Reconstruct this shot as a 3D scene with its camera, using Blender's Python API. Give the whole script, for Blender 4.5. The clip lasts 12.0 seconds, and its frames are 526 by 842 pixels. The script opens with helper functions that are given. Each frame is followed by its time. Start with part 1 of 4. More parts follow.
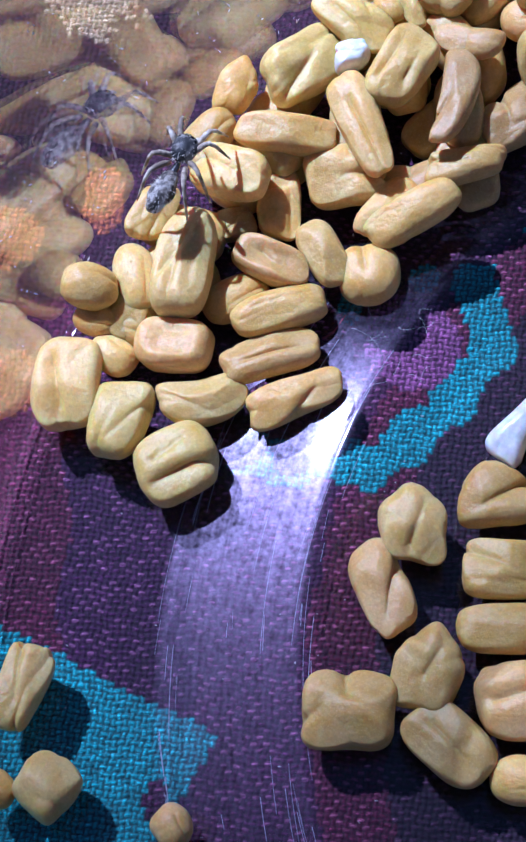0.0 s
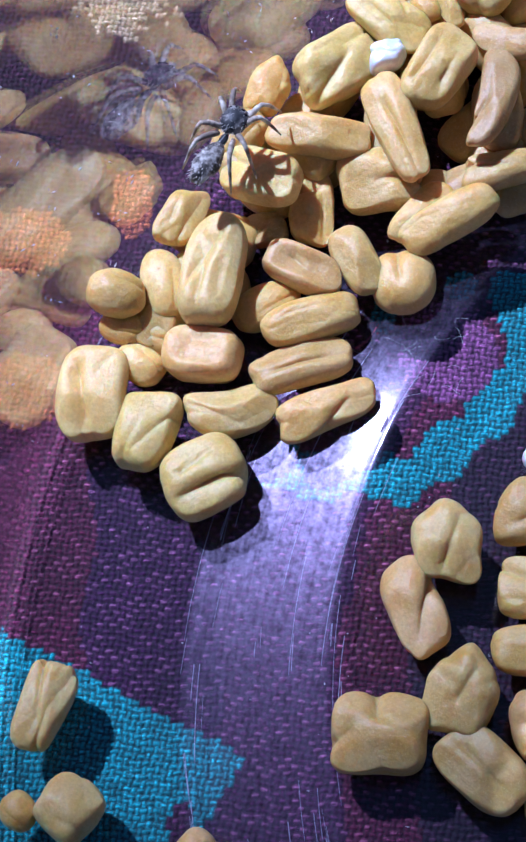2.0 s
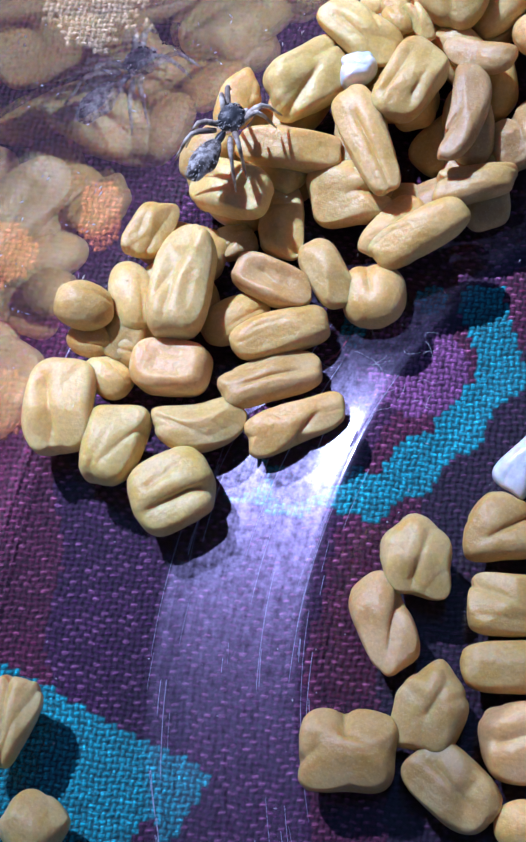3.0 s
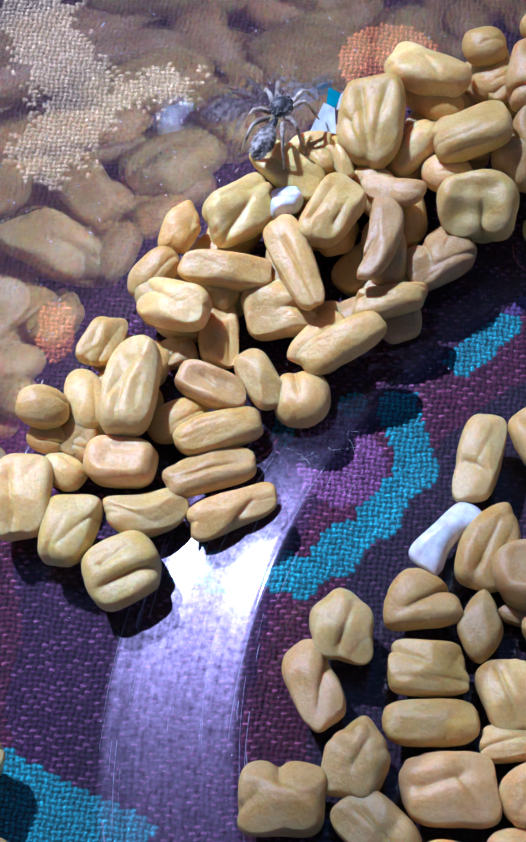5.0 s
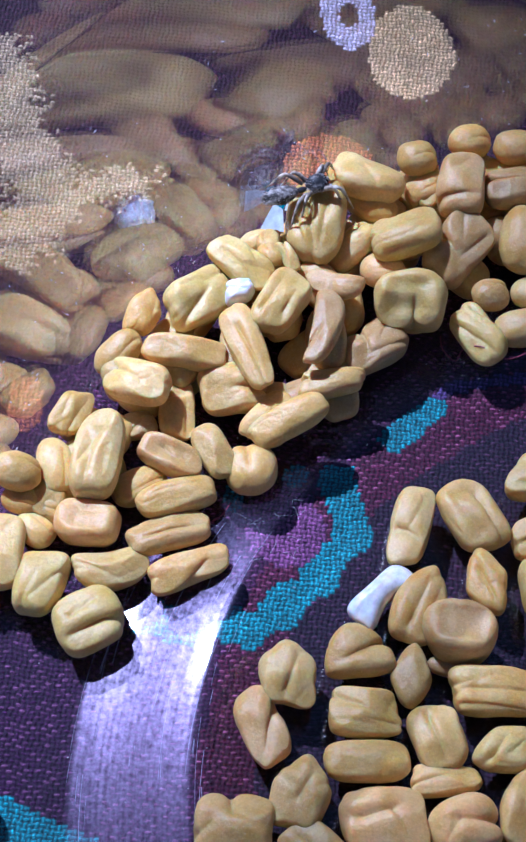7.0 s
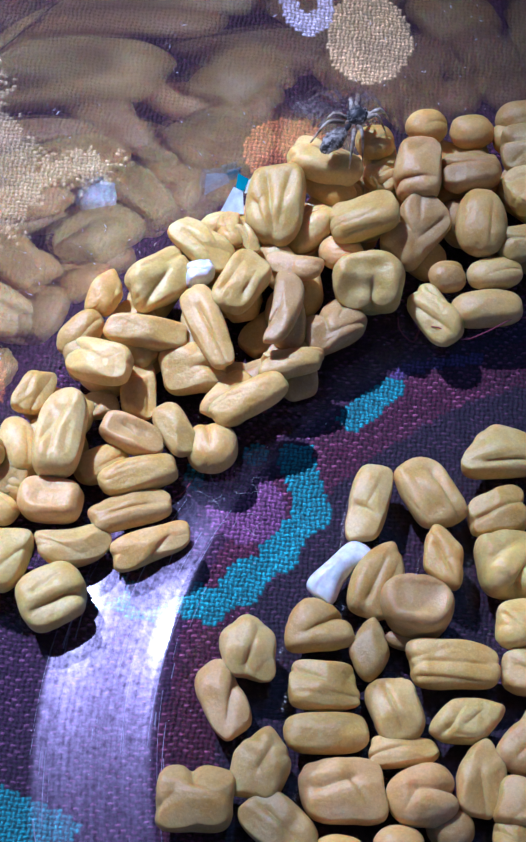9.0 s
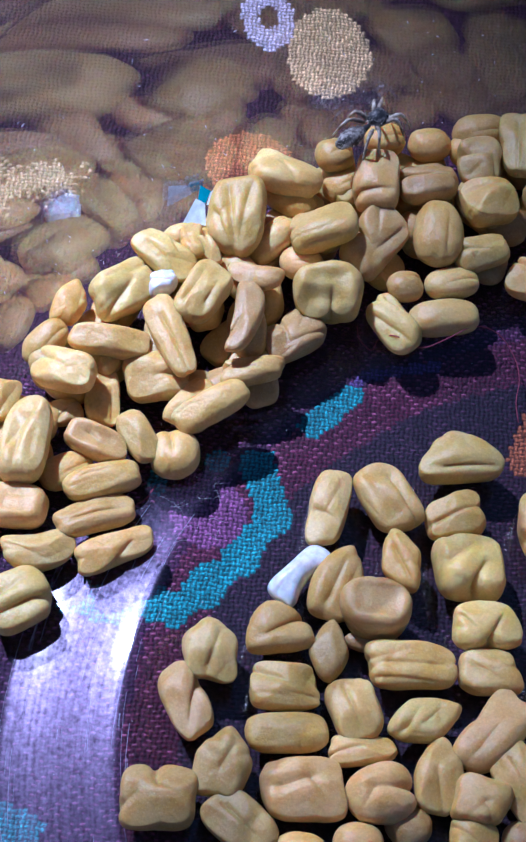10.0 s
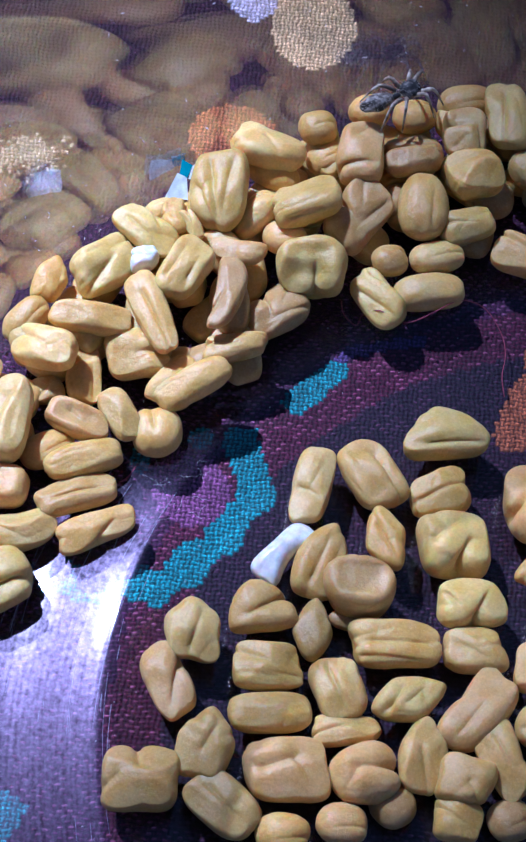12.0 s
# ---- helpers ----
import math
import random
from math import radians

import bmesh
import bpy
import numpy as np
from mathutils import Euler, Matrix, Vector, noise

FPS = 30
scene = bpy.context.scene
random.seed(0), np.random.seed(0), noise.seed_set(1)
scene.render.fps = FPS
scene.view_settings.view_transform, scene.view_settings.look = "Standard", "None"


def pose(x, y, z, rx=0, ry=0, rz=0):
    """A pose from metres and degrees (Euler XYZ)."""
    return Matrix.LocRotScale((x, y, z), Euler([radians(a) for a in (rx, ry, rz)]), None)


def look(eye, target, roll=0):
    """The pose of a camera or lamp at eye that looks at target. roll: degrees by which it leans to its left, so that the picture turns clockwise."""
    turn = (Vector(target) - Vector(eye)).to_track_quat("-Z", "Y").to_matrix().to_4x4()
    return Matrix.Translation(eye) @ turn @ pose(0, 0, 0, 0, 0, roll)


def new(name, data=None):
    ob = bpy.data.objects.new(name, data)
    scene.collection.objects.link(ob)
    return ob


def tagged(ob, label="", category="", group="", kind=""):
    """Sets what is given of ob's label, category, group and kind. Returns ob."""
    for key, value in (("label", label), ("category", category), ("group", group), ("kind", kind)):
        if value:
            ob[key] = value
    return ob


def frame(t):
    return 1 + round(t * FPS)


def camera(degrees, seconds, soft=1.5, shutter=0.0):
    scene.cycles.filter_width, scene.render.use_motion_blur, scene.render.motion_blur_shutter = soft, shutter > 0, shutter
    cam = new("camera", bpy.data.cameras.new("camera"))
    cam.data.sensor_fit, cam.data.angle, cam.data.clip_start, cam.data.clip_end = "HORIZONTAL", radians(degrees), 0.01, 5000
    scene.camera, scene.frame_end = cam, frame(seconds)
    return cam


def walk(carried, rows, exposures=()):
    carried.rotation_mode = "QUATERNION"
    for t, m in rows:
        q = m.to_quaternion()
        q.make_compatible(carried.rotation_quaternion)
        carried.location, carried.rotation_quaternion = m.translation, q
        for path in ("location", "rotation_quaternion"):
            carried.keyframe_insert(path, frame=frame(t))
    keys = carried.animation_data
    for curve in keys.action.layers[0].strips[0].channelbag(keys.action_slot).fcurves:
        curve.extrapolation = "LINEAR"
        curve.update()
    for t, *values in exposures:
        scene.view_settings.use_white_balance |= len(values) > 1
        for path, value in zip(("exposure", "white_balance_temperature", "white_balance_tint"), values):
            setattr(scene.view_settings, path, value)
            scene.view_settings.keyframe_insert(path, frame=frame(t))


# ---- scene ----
cam = camera(16.000, 12.0, soft=2.3)
walk(cam, [
    (0, pose(-0.000260, -0.036911, 0.086840, 21.153, 4.556, 1.004)),
    (0.5, pose(-0.001937, -0.036210, 0.085539, 21.402, 4.498, 1.378)),
    (1, pose(0.000975, -0.034534, 0.087429, 20.168, 4.655, 1.094)),
    (1.5, pose(0.000535, -0.034800, 0.084385, 20.918, 5.765, 1.777)),
    (2, pose(-0.000080, -0.034734, 0.084907, 20.731, 5.541, 1.710)),
    (2.5, pose(0.000614, -0.033948, 0.084160, 20.559, 5.576, 1.657)),
    (2.7, pose(0.000377, -0.033990, 0.084160, 20.636, 5.217, 1.741)),
    (4.3, pose(-0.001286, -0.041457, 0.086776, 25.894, 3.081, 0.886)),
    (4.5, pose(-0.000371, -0.041954, 0.089201, 25.986, 2.963, 0.706)),
    (5, pose(-0.000620, -0.043601, 0.091848, 27.084, 2.240, 0.451)),
    (5.5, pose(-0.000853, -0.045522, 0.094610, 28.225, 1.751, 0.381)),
    (6, pose(-0.002963, -0.048508, 0.097927, 30.026, 0.422, 0.191)),
    (6.5, pose(-0.004854, -0.049884, 0.101636, 30.264, -1.857, -0.250)),
    (7, pose(-0.005119, -0.049623, 0.101154, 29.736, -1.817, -0.252)),
    (7.2, pose(-0.004259, -0.050354, 0.101408, 29.548, -1.746, -0.521)),
    (9, pose(-0.005342, -0.051212, 0.102240, 29.540, -2.936, -0.912)),
    (9.5, pose(-0.005150, -0.052179, 0.103063, 29.986, -3.329, -1.072)),
    (10, pose(-0.005076, -0.052834, 0.103973, 30.055, -3.734, -1.504)),
    (10.5, pose(-0.004898, -0.053546, 0.104507, 30.125, -4.028, -1.951)),
    (11, pose(-0.004084, -0.053992, 0.104489, 30.274, -3.913, -2.042)),
    (11.5, pose(-0.003509, -0.054835, 0.106321, 30.188, -4.693, -2.732)),
    (12, pose(-0.003603, -0.051789, 0.103421, 29.055, -3.416, -1.726)),
], exposures=[(0, 0.13, 4550, 25), (12, 0.13, 4550, 25)])

# ---- light: a high sun from one side and a clear sky ----
SUN = Vector((-0.382, 0.496, 0.780)).normalized()
sky_world = bpy.data.worlds.new("sky")
sky_world.use_nodes = True
scene.world = sky_world
sky = sky_world.node_tree.nodes.new("ShaderNodeTexSky")
sky.sky_type, sky.sun_disc = "NISHITA", False
sky.sun_elevation, sky.sun_rotation = math.asin(SUN.z), math.atan2(SUN.x, SUN.y)
sky_world.node_tree.links.new(sky.outputs[0], sky_world.node_tree.nodes["Background"].inputs[0])
sky_world.node_tree.nodes["Background"].inputs[1].default_value = 0.033
sun = new("sun", bpy.data.lights.new("sun", "SUN"))
sun.data.energy, sun.data.angle, sun.data.color = 7.8, radians(0.85), (1.0, 0.98, 0.95)
sun.matrix_world = look(SUN, (0, 0, 0))

MM = 0.001
CX, CY = 25.5, -16.5          # the middle of the round container, in mm


# ---- materials ----
def material(name):
    m = bpy.data.materials.new(name)
    m.use_nodes = True
    t = m.node_tree
    return m, t, t.nodes["Principled BSDF"]


def node(t, kind, **values):
    n = t.nodes.new(kind)
    for key, value in values.items():
        n.inputs[key.replace("_", " ")].default_value = value
    return n


def noise_at(t, scale, detail=3.0, rough=0.55, vector=None):
    n = t.nodes.new("ShaderNodeTexNoise")
    n.inputs["Scale"].default_value, n.inputs["Detail"].default_value, n.inputs["Roughness"].default_value = scale, detail, rough
    if vector is None:
        vector = t.nodes.new("ShaderNodeTexCoord").outputs["Object"]
    t.links.new(vector, n.inputs["Vector"])
    return n


def ramp(t, source, stops):
    r = t.nodes.new("ShaderNodeValToRGB")
    while len(r.color_ramp.elements) < len(stops):
        r.color_ramp.elements.new(0.5)
    for e, (at, colour) in zip(r.color_ramp.elements, stops):
        e.position, e.color = at, (*colour, 1)
    t.links.new(source, r.inputs[0])
    return r


def mixed(t, factor, a, b, kind="MIX"):
    m = t.nodes.new("ShaderNodeMix")
    m.data_type, m.blend_type = "RGBA", kind
    for value, socket in ((factor, m.inputs[0]), (a, m.inputs[6]), (b, m.inputs[7])):
        if isinstance(value, (int, float)):
            socket.default_value = value
        elif isinstance(value, tuple):
            socket.default_value = (*value, 1)
        else:
            t.links.new(value, socket)
    return m.outputs[2]


def bumped(t, shader, height, strength, distance):
    b = t.nodes.new("ShaderNodeBump")
    b.inputs["Strength"].default_value, b.inputs["Distance"].default_value = strength, distance
    t.links.new(height, b.inputs["Height"])
    t.links.new(b.outputs[0], shader.inputs["Normal"])


def seed_material(name, light, deep):
    """Dry seed coat: two tones by a slow noise, fine pale grain, waxy and a little translucent."""
    light, deep = (tuple(c * k for c, k in zip(tone, (1.0, 0.98, 0.93))) for tone in (light, deep))
    m, t, p = material(name)
    slow, grain = noise_at(t, 420, 2), noise_at(t, 5200, 4, 0.65)
    tone = ramp(t, slow.outputs[0], [(0.36, deep), (0.62, light)])
    info = t.nodes.new("ShaderNodeObjectInfo")
    shift = ramp(t, info.outputs["Random"], [(0.0, (0.80, 0.77, 0.72)), (0.5, (1.0, 1.0, 1.0)), (1.0, (1.12, 1.08, 1.06))])
    colour = mixed(t, 1.0, tone.outputs[0], shift.outputs[0], "MULTIPLY")
    fleck = ramp(t, grain.outputs[0], [(0.36, (0.80, 0.76, 0.68)), (0.66, (1.12, 1.13, 1.18))])
    colour = mixed(t, 0.6, colour, fleck.outputs[0], "MULTIPLY")
    frost = ramp(t, noise_at(t, 8500, 2, 0.6).outputs[0], [(0.57, (0, 0, 0)), (0.72, (0.28, 0.28, 0.28))])
    colour = mixed(t, frost.outputs[0], colour, (0.86, 0.78, 0.62))
    flesh = mixed(t, 1.0, colour, (1.0, 0.90, 0.46), "MULTIPLY")
    t.links.new(flesh, p.inputs["Base Color"])
    p.inputs["Roughness"].default_value = 0.40
    p.inputs["Specular IOR Level"].default_value = 0.5
    p.inputs["Subsurface Weight"].default_value = 1.0
    p.inputs["Subsurface Radius"].default_value = (1.0, 0.48, 0.15)
    p.inputs["Subsurface Scale"].default_value = 0.0009
    bloom = t.nodes.new("ShaderNodeBsdfPrincipled")
    t.links.new(mixed(t, 0.35, colour, (0.80, 0.75, 0.60)), bloom.inputs["Base Color"])
    bloom.inputs["Roughness"].default_value = 0.55
    coat = t.nodes.new("ShaderNodeMixShader")
    share = ramp(t, noise_at(t, 900, 3, 0.6).outputs[0], [(0.35, (0.10,) * 3), (0.65, (0.32,) * 3)])
    t.links.new(share.outputs[0], coat.inputs[0])
    t.links.new(p.outputs[0], coat.inputs[1])
    t.links.new(bloom.outputs[0], coat.inputs[2])
    t.links.new(coat.outputs[0], t.nodes["Material Output"].inputs[0])
    total = t.nodes.new("ShaderNodeMath")
    total.operation = "MULTIPLY_ADD"
    wrinkle = noise_at(t, 1100, 2, 0.5)
    t.links.new(wrinkle.outputs[0], total.inputs[0])
    total.inputs[1].default_value = 2.2
    t.links.new(grain.outputs[0], total.inputs[2])
    bumped(t, p, total.outputs[0], 0.6, 0.00007)
    bumped(t, bloom, total.outputs[0], 0.8, 0.00008)
    return m


SEED = {
    "tan": seed_material("tan_seed_coat", (0.69, 0.495, 0.198), (0.61, 0.414, 0.12)),
    "pale": seed_material("pale_seed_coat", (0.76, 0.606, 0.301), (0.7, 0.525, 0.215)),
    "rose": seed_material("rosy_tan_seed_coat", (0.76, 0.53, 0.28), (0.66, 0.44, 0.18)),
    "gold": seed_material("golden_seed_coat", (0.72, 0.53, 0.19), (0.64, 0.43, 0.10)),
    "yellow": seed_material("yellow_seed_coat", (0.66, 0.50, 0.18), (0.58, 0.41, 0.10)),
    "lemon": seed_material("pale_yellow_seed_coat", (0.73, 0.596, 0.267), (0.66, 0.515, 0.172)),
    "olive": seed_material("olive_seed_coat", (0.64, 0.49, 0.21), (0.54, 0.38, 0.12)),
    "amber": seed_material("amber_seed_coat", (0.76, 0.525, 0.155), (0.68, 0.424, 0.0774)),
    "brown": seed_material("brown_seed_coat", (0.60, 0.42, 0.20), (0.50, 0.33, 0.125)),
}


def plain(name, colour, rough, grain=3000, bump=0.00004, metal=0.0, sss=0.0):
    m, t, p = material(name)
    n = noise_at(t, grain, 4, 0.6)
    tone = ramp(t, n.outputs[0], [(0.3, tuple(c * 0.72 for c in colour)), (0.7, tuple(min(1, c * 1.2) for c in colour))])
    t.links.new(tone.outputs[0], p.inputs["Base Color"])
    p.inputs["Roughness"].default_value, p.inputs["Metallic"].default_value = rough, metal
    if sss:
        p.inputs["Subsurface Weight"].default_value, p.inputs["Subsurface Scale"].default_value = sss, 0.0008
    bumped(t, p, n.outputs[0], 0.5, bump)
    return m


QUARTZ = plain("milky_white_stone", (0.80, 0.80, 0.82), 0.3, 1500, 0.00003, 0, 0.4)
CHIP_WHITE = plain("white_plastic", (0.70, 0.80, 0.85), 0.3, 1500, 0.00002)
CHIP_TEAL = plain("teal_plastic", (0.02, 0.28, 0.36), 0.3, 1500, 0.00002)
LINT = plain("pale_lint", (0.62, 0.58, 0.62), 0.8, 9000, 0.00003)
SCRATCH = plain("whitened_plastic", (0.46, 0.44, 0.60), 0.35, 9000, 0.00001)
THREAD = plain("red_thread", (0.30, 0.05, 0.09), 0.8, 9000, 0.00003)
SPIDER_DARK = plain("blackish_hairs", (0.035, 0.033, 0.036), 0.32, 4000, 0.00010)
SPIDER_PALE = plain("pale_grey_hairs", (0.58, 0.53, 0.47), 0.7, 5000, 0.00003)
EYE = plain("black_glossy_eye", (0.01, 0.01, 0.012), 0.08, 500, 0.0)


def plastic_material(name, head_on, power, haze_most, gloss, relief=1.0, gain=0.97):
    """Clear plastic: see-through, with a sharp and a hazy gloss that grow towards grazing views; worn by fine scratches."""
    m, t, p = material(name)
    t.nodes.remove(p)
    out = t.nodes["Material Output"]
    clear = t.nodes.new("ShaderNodeBsdfTransparent")
    clear.inputs[0].default_value = (0.97, 0.97, 0.98, 1)
    sharp, haze = t.nodes.new("ShaderNodeBsdfGlossy"), t.nodes.new("ShaderNodeBsdfGlossy")
    sharp.inputs["Roughness"].default_value, haze.inputs["Roughness"].default_value = gloss, 0.30
    # violet put into the sheen's colour, to give the glare its lavender cast
    haze.inputs["Color"].default_value = (0.80, 0.64, 1.0, 1)
    # scratches run round the container and at random
    place = t.nodes.new("ShaderNodeTexCoord").outputs["Object"]
    apart = t.nodes.new("ShaderNodeSeparateXYZ")
    t.links.new(place, apart.inputs[0])
    angle, radius = t.nodes.new("ShaderNodeMath"), t.nodes.new("ShaderNodeVectorMath")
    angle.operation, radius.operation = "ARCTAN2", "LENGTH"
    t.links.new(apart.outputs[1], angle.inputs[0])
    t.links.new(apart.outputs[0], angle.inputs[1])
    t.links.new(place, radius.inputs[0])
    join = t.nodes.new("ShaderNodeCombineXYZ")
    turn = t.nodes.new("ShaderNodeMath")
    turn.operation, turn.inputs[1].default_value = "MULTIPLY", 1.6
    across = t.nodes.new("ShaderNodeMath")
    across.operation, across.inputs[1].default_value = "MULTIPLY", 4500
    t.links.new(angle.outputs[0], turn.inputs[0])
    t.links.new(radius.outputs["Value"], across.inputs[0])
    t.links.new(turn.outputs[0], join.inputs[0])
    t.links.new(across.outputs[0], join.inputs[1])
    ring = noise_at(t, 1.0, 4, 0.7, join.outputs[0])
    dust = noise_at(t, 2600, 4, 0.7)
    worn = mixed(t, 0.62, ring.outputs[0], dust.outputs[0])
    bump = t.nodes.new("ShaderNodeBump")
    bump.inputs["Strength"].default_value, bump.inputs["Distance"].default_value = 0.16 * relief, 0.00005
    t.links.new(worn, bump.inputs["Height"])
    t.links.new(bump.outputs[0], haze.inputs["Normal"])
    soft = t.nodes.new("ShaderNodeBump")
    soft.inputs["Strength"].default_value, soft.inputs["Distance"].default_value = 0.05 * relief, 0.00003
    t.links.new(worn, soft.inputs["Height"])
    t.links.new(soft.outputs[0], sharp.inputs["Normal"])
    # reflectance head on, rising steeply towards grazing views
    facing = t.nodes.new("ShaderNodeLayerWeight")
    facing.inputs["Blend"].default_value = 0.5
    fifth, amount = t.nodes.new("ShaderNodeMath"), t.nodes.new("ShaderNodeMath")
    fifth.operation, fifth.inputs[1].default_value = "POWER", power
    amount.operation, amount.inputs[1].default_value, amount.inputs[2].default_value = "MULTIPLY_ADD", gain, head_on
    amount.use_clamp = True
    t.links.new(facing.outputs["Facing"], fifth.inputs[0])
    t.links.new(fifth.outputs[0], amount.inputs[0])
    first, second = t.nodes.new("ShaderNodeMixShader"), t.nodes.new("ShaderNodeMixShader")
    # the raised shoulder is scuffed most, and its sheen is strengthened to draw the glare band
    hazy = ramp(t, worn, [(0.40, (haze_most * 0.15,) * 3), (0.62, (haze_most,) * 3)])
    inner, outer, scuff_sheen, strong = (t.nodes.new(k) for k in ("ShaderNodeMapRange", "ShaderNodeMapRange", "ShaderNodeMath", "ShaderNodeMath"))
    for edge, a, b, low, high in ((inner, 0.0304, 0.0311, 0.05, 1.0), (outer, 0.0378, 0.0385, 1.0, 0.05)):
        for slot, value in (("From Min", a), ("From Max", b), ("To Min", low), ("To Max", high)):
            edge.inputs[slot].default_value = value
        t.links.new(radius.outputs["Value"], edge.inputs["Value"])
    scuff_sheen.operation, strong.operation = "MULTIPLY", "MULTIPLY"
    t.links.new(inner.outputs[0], scuff_sheen.inputs[0])
    t.links.new(outer.outputs[0], scuff_sheen.inputs[1])
    t.links.new(scuff_sheen.outputs[0], strong.inputs[0])
    t.links.new(hazy.outputs[0], strong.inputs[1])
    # the sheen is held to one sector, where the glare should show
    turned, sector, most = t.nodes.new("ShaderNodeMath"), t.nodes.new("ShaderNodeMapRange"), t.nodes.new("ShaderNodeMath")
    turned.operation, most.operation = "ABSOLUTE", "MULTIPLY"
    for slot, value in (("From Min", 2.58), ("From Max", 2.76), ("To Min", 0.12), ("To Max", 1.0)):
        sector.inputs[slot].default_value = value
    t.links.new(angle.outputs[0], turned.inputs[0])
    t.links.new(turned.outputs[0], sector.inputs["Value"])
    t.links.new(strong.outputs[0], most.inputs[0])
    t.links.new(sector.outputs[0], most.inputs[1])
    t.links.new(most.outputs[0], first.inputs[0])
    t.links.new(clear.outputs[0], first.inputs[1])
    t.links.new(haze.outputs[0], first.inputs[2])
    t.links.new(amount.outputs[0], second.inputs[0])
    t.links.new(first.outputs[0], second.inputs[1])
    t.links.new(sharp.outputs[0], second.inputs[2])
    t.links.new(second.outputs[0], out.inputs[0])
    return m


def cloth_material():
    m, t, p = material("woven_printed_cotton")
    shaded_dye = t.nodes.new("ShaderNodeVertexColor")
    shaded_dye.layer_name = "shaded_dye"
    fibre, slow = noise_at(t, 7000, 3, 0.7), noise_at(t, 160, 3)
    colour = mixed(t, 1.0, shaded_dye.outputs[0], ramp(t, slow.outputs[0], [(0.3, (0.78,) * 3), (0.7, (1.18,) * 3)]).outputs[0], "MULTIPLY")
    colour = mixed(t, 1.0, colour, ramp(t, fibre.outputs[0], [(0.32, (0.6,) * 3), (0.7, (1.45,) * 3)]).outputs[0], "MULTIPLY")
    # thin paler fibres that lie along the weft
    stretch = t.nodes.new("ShaderNodeMapping")
    stretch.inputs["Scale"].default_value, stretch.inputs["Rotation"].default_value = (2200, 9500, 5000), (0, 0, radians(6))
    t.links.new(t.nodes.new("ShaderNodeTexCoord").outputs["Object"], stretch.inputs[0])
    sliver = ramp(t, noise_at(t, 1.0, 2, 0.6, stretch.outputs[0]).outputs[0], [(0.56, (0, 0, 0)), (0.68, (1, 1, 1))])
    bright = mixed(t, 1.0, mixed(t, 1.0, colour, (2.2, 2.2, 2.2), "MULTIPLY"), (0.026, 0.010, 0.020), "ADD")
    colour = mixed(t, sliver.outputs[0], colour, bright)
    t.links.new(colour, p.inputs["Base Color"])
    p.inputs["Roughness"].default_value = 0.8
    bumped(t, p, fibre.outputs[0], 0.6, 0.00006)
    return m


PLASTIC, WALL_PLASTIC, CLOTH = plastic_material("scratched_clear_plastic", 0.031, 4.0, 0.028, 0.06), plastic_material("thick_clear_plastic", 0.04, 2.7, 0.001, 0.01, 0.02, 1.15), cloth_material()


# ---- building helpers ----
def mesh_of(name, points, faces, mat, smooth=True):
    me = bpy.data.meshes.new(name)
    me.from_pydata([tuple(p) for p in points], [], faces)
    me.materials.append(mat)
    if smooth:
        me.polygons.foreach_set("use_smooth", [True] * len(me.polygons))
    me.update()
    return me


def part(name, me, parent, label=""):
    ob = new(name, me)
    ob.parent = parent
    return tagged(ob, label) if label else ob


def ball_grid(n):
    """Directions over a cube blown up to a ball, with shared edges: points and quads."""
    index, points, faces = {}, [], []

    def at(p):
        key = tuple(round(c, 5) for c in p)
        if key not in index:
            index[key] = len(points)
            points.append(p)
        return index[key]
    line = [math.tan(math.pi / 4 * (2 * i / n - 1)) for i in range(n + 1)]
    for axis in range(3):
        for side in (-1, 1):
            for i in range(n):
                for j in range(n):
                    quad = []
                    for a, b in ((i, j), (i + 1, j), (i + 1, j + 1), (i, j + 1)):
                        p = [0, 0, 0]
                        p[axis], p[(axis + 1) % 3], p[(axis + 2) % 3] = side, line[a], line[b] * side
                        quad.append(at(tuple(p)))
                    faces.append(tuple(quad))
    d = np.array(points, float)
    return d / np.linalg.norm(d, axis=1)[:, None], faces


BALL, BALL_FACES = ball_grid(28)
SMALL, SMALL_FACES = ball_grid(10)


def lumps(p, rng, size, count=7):
    """A smooth random field over points p, about -1 to 1, with features of the given size."""
    out = np.zeros(len(p))
    for _ in range(count):
        k = rng.normal(size=3)
        out += np.sin(p @ (k / np.linalg.norm(k) * rng.uniform(0.7, 1.6) * 2.6 / size) + rng.uniform(0, 6.3))
    return out / math.sqrt(count)


def groove(p, a, b, wide, deep):
    """How far points sink towards a crease on the upper side that runs from a to b, as seen from above."""
    a, b = np.array(a), np.array(b)
    ab = b - a
    s = np.clip(((p[:, :2] - a) @ ab) / (ab @ ab), 0, 1)
    d = np.linalg.norm(p[:, :2] - a - s[:, None] * ab, axis=1)
    fade = np.clip(1.15 - s, 0, 1) ** 0.5
    cut = 0.65 * np.exp(-(d / (0.50 * wide)) ** 1.4)              # the crease itself
    dip = 0.45 * np.exp(-(d / (1.55 * wide)) ** 2)               # the lobes roll over into it
    return deep * fade * (cut + dip) * np.clip((p[:, 2] + 0.55) / 0.7, 0, 1)


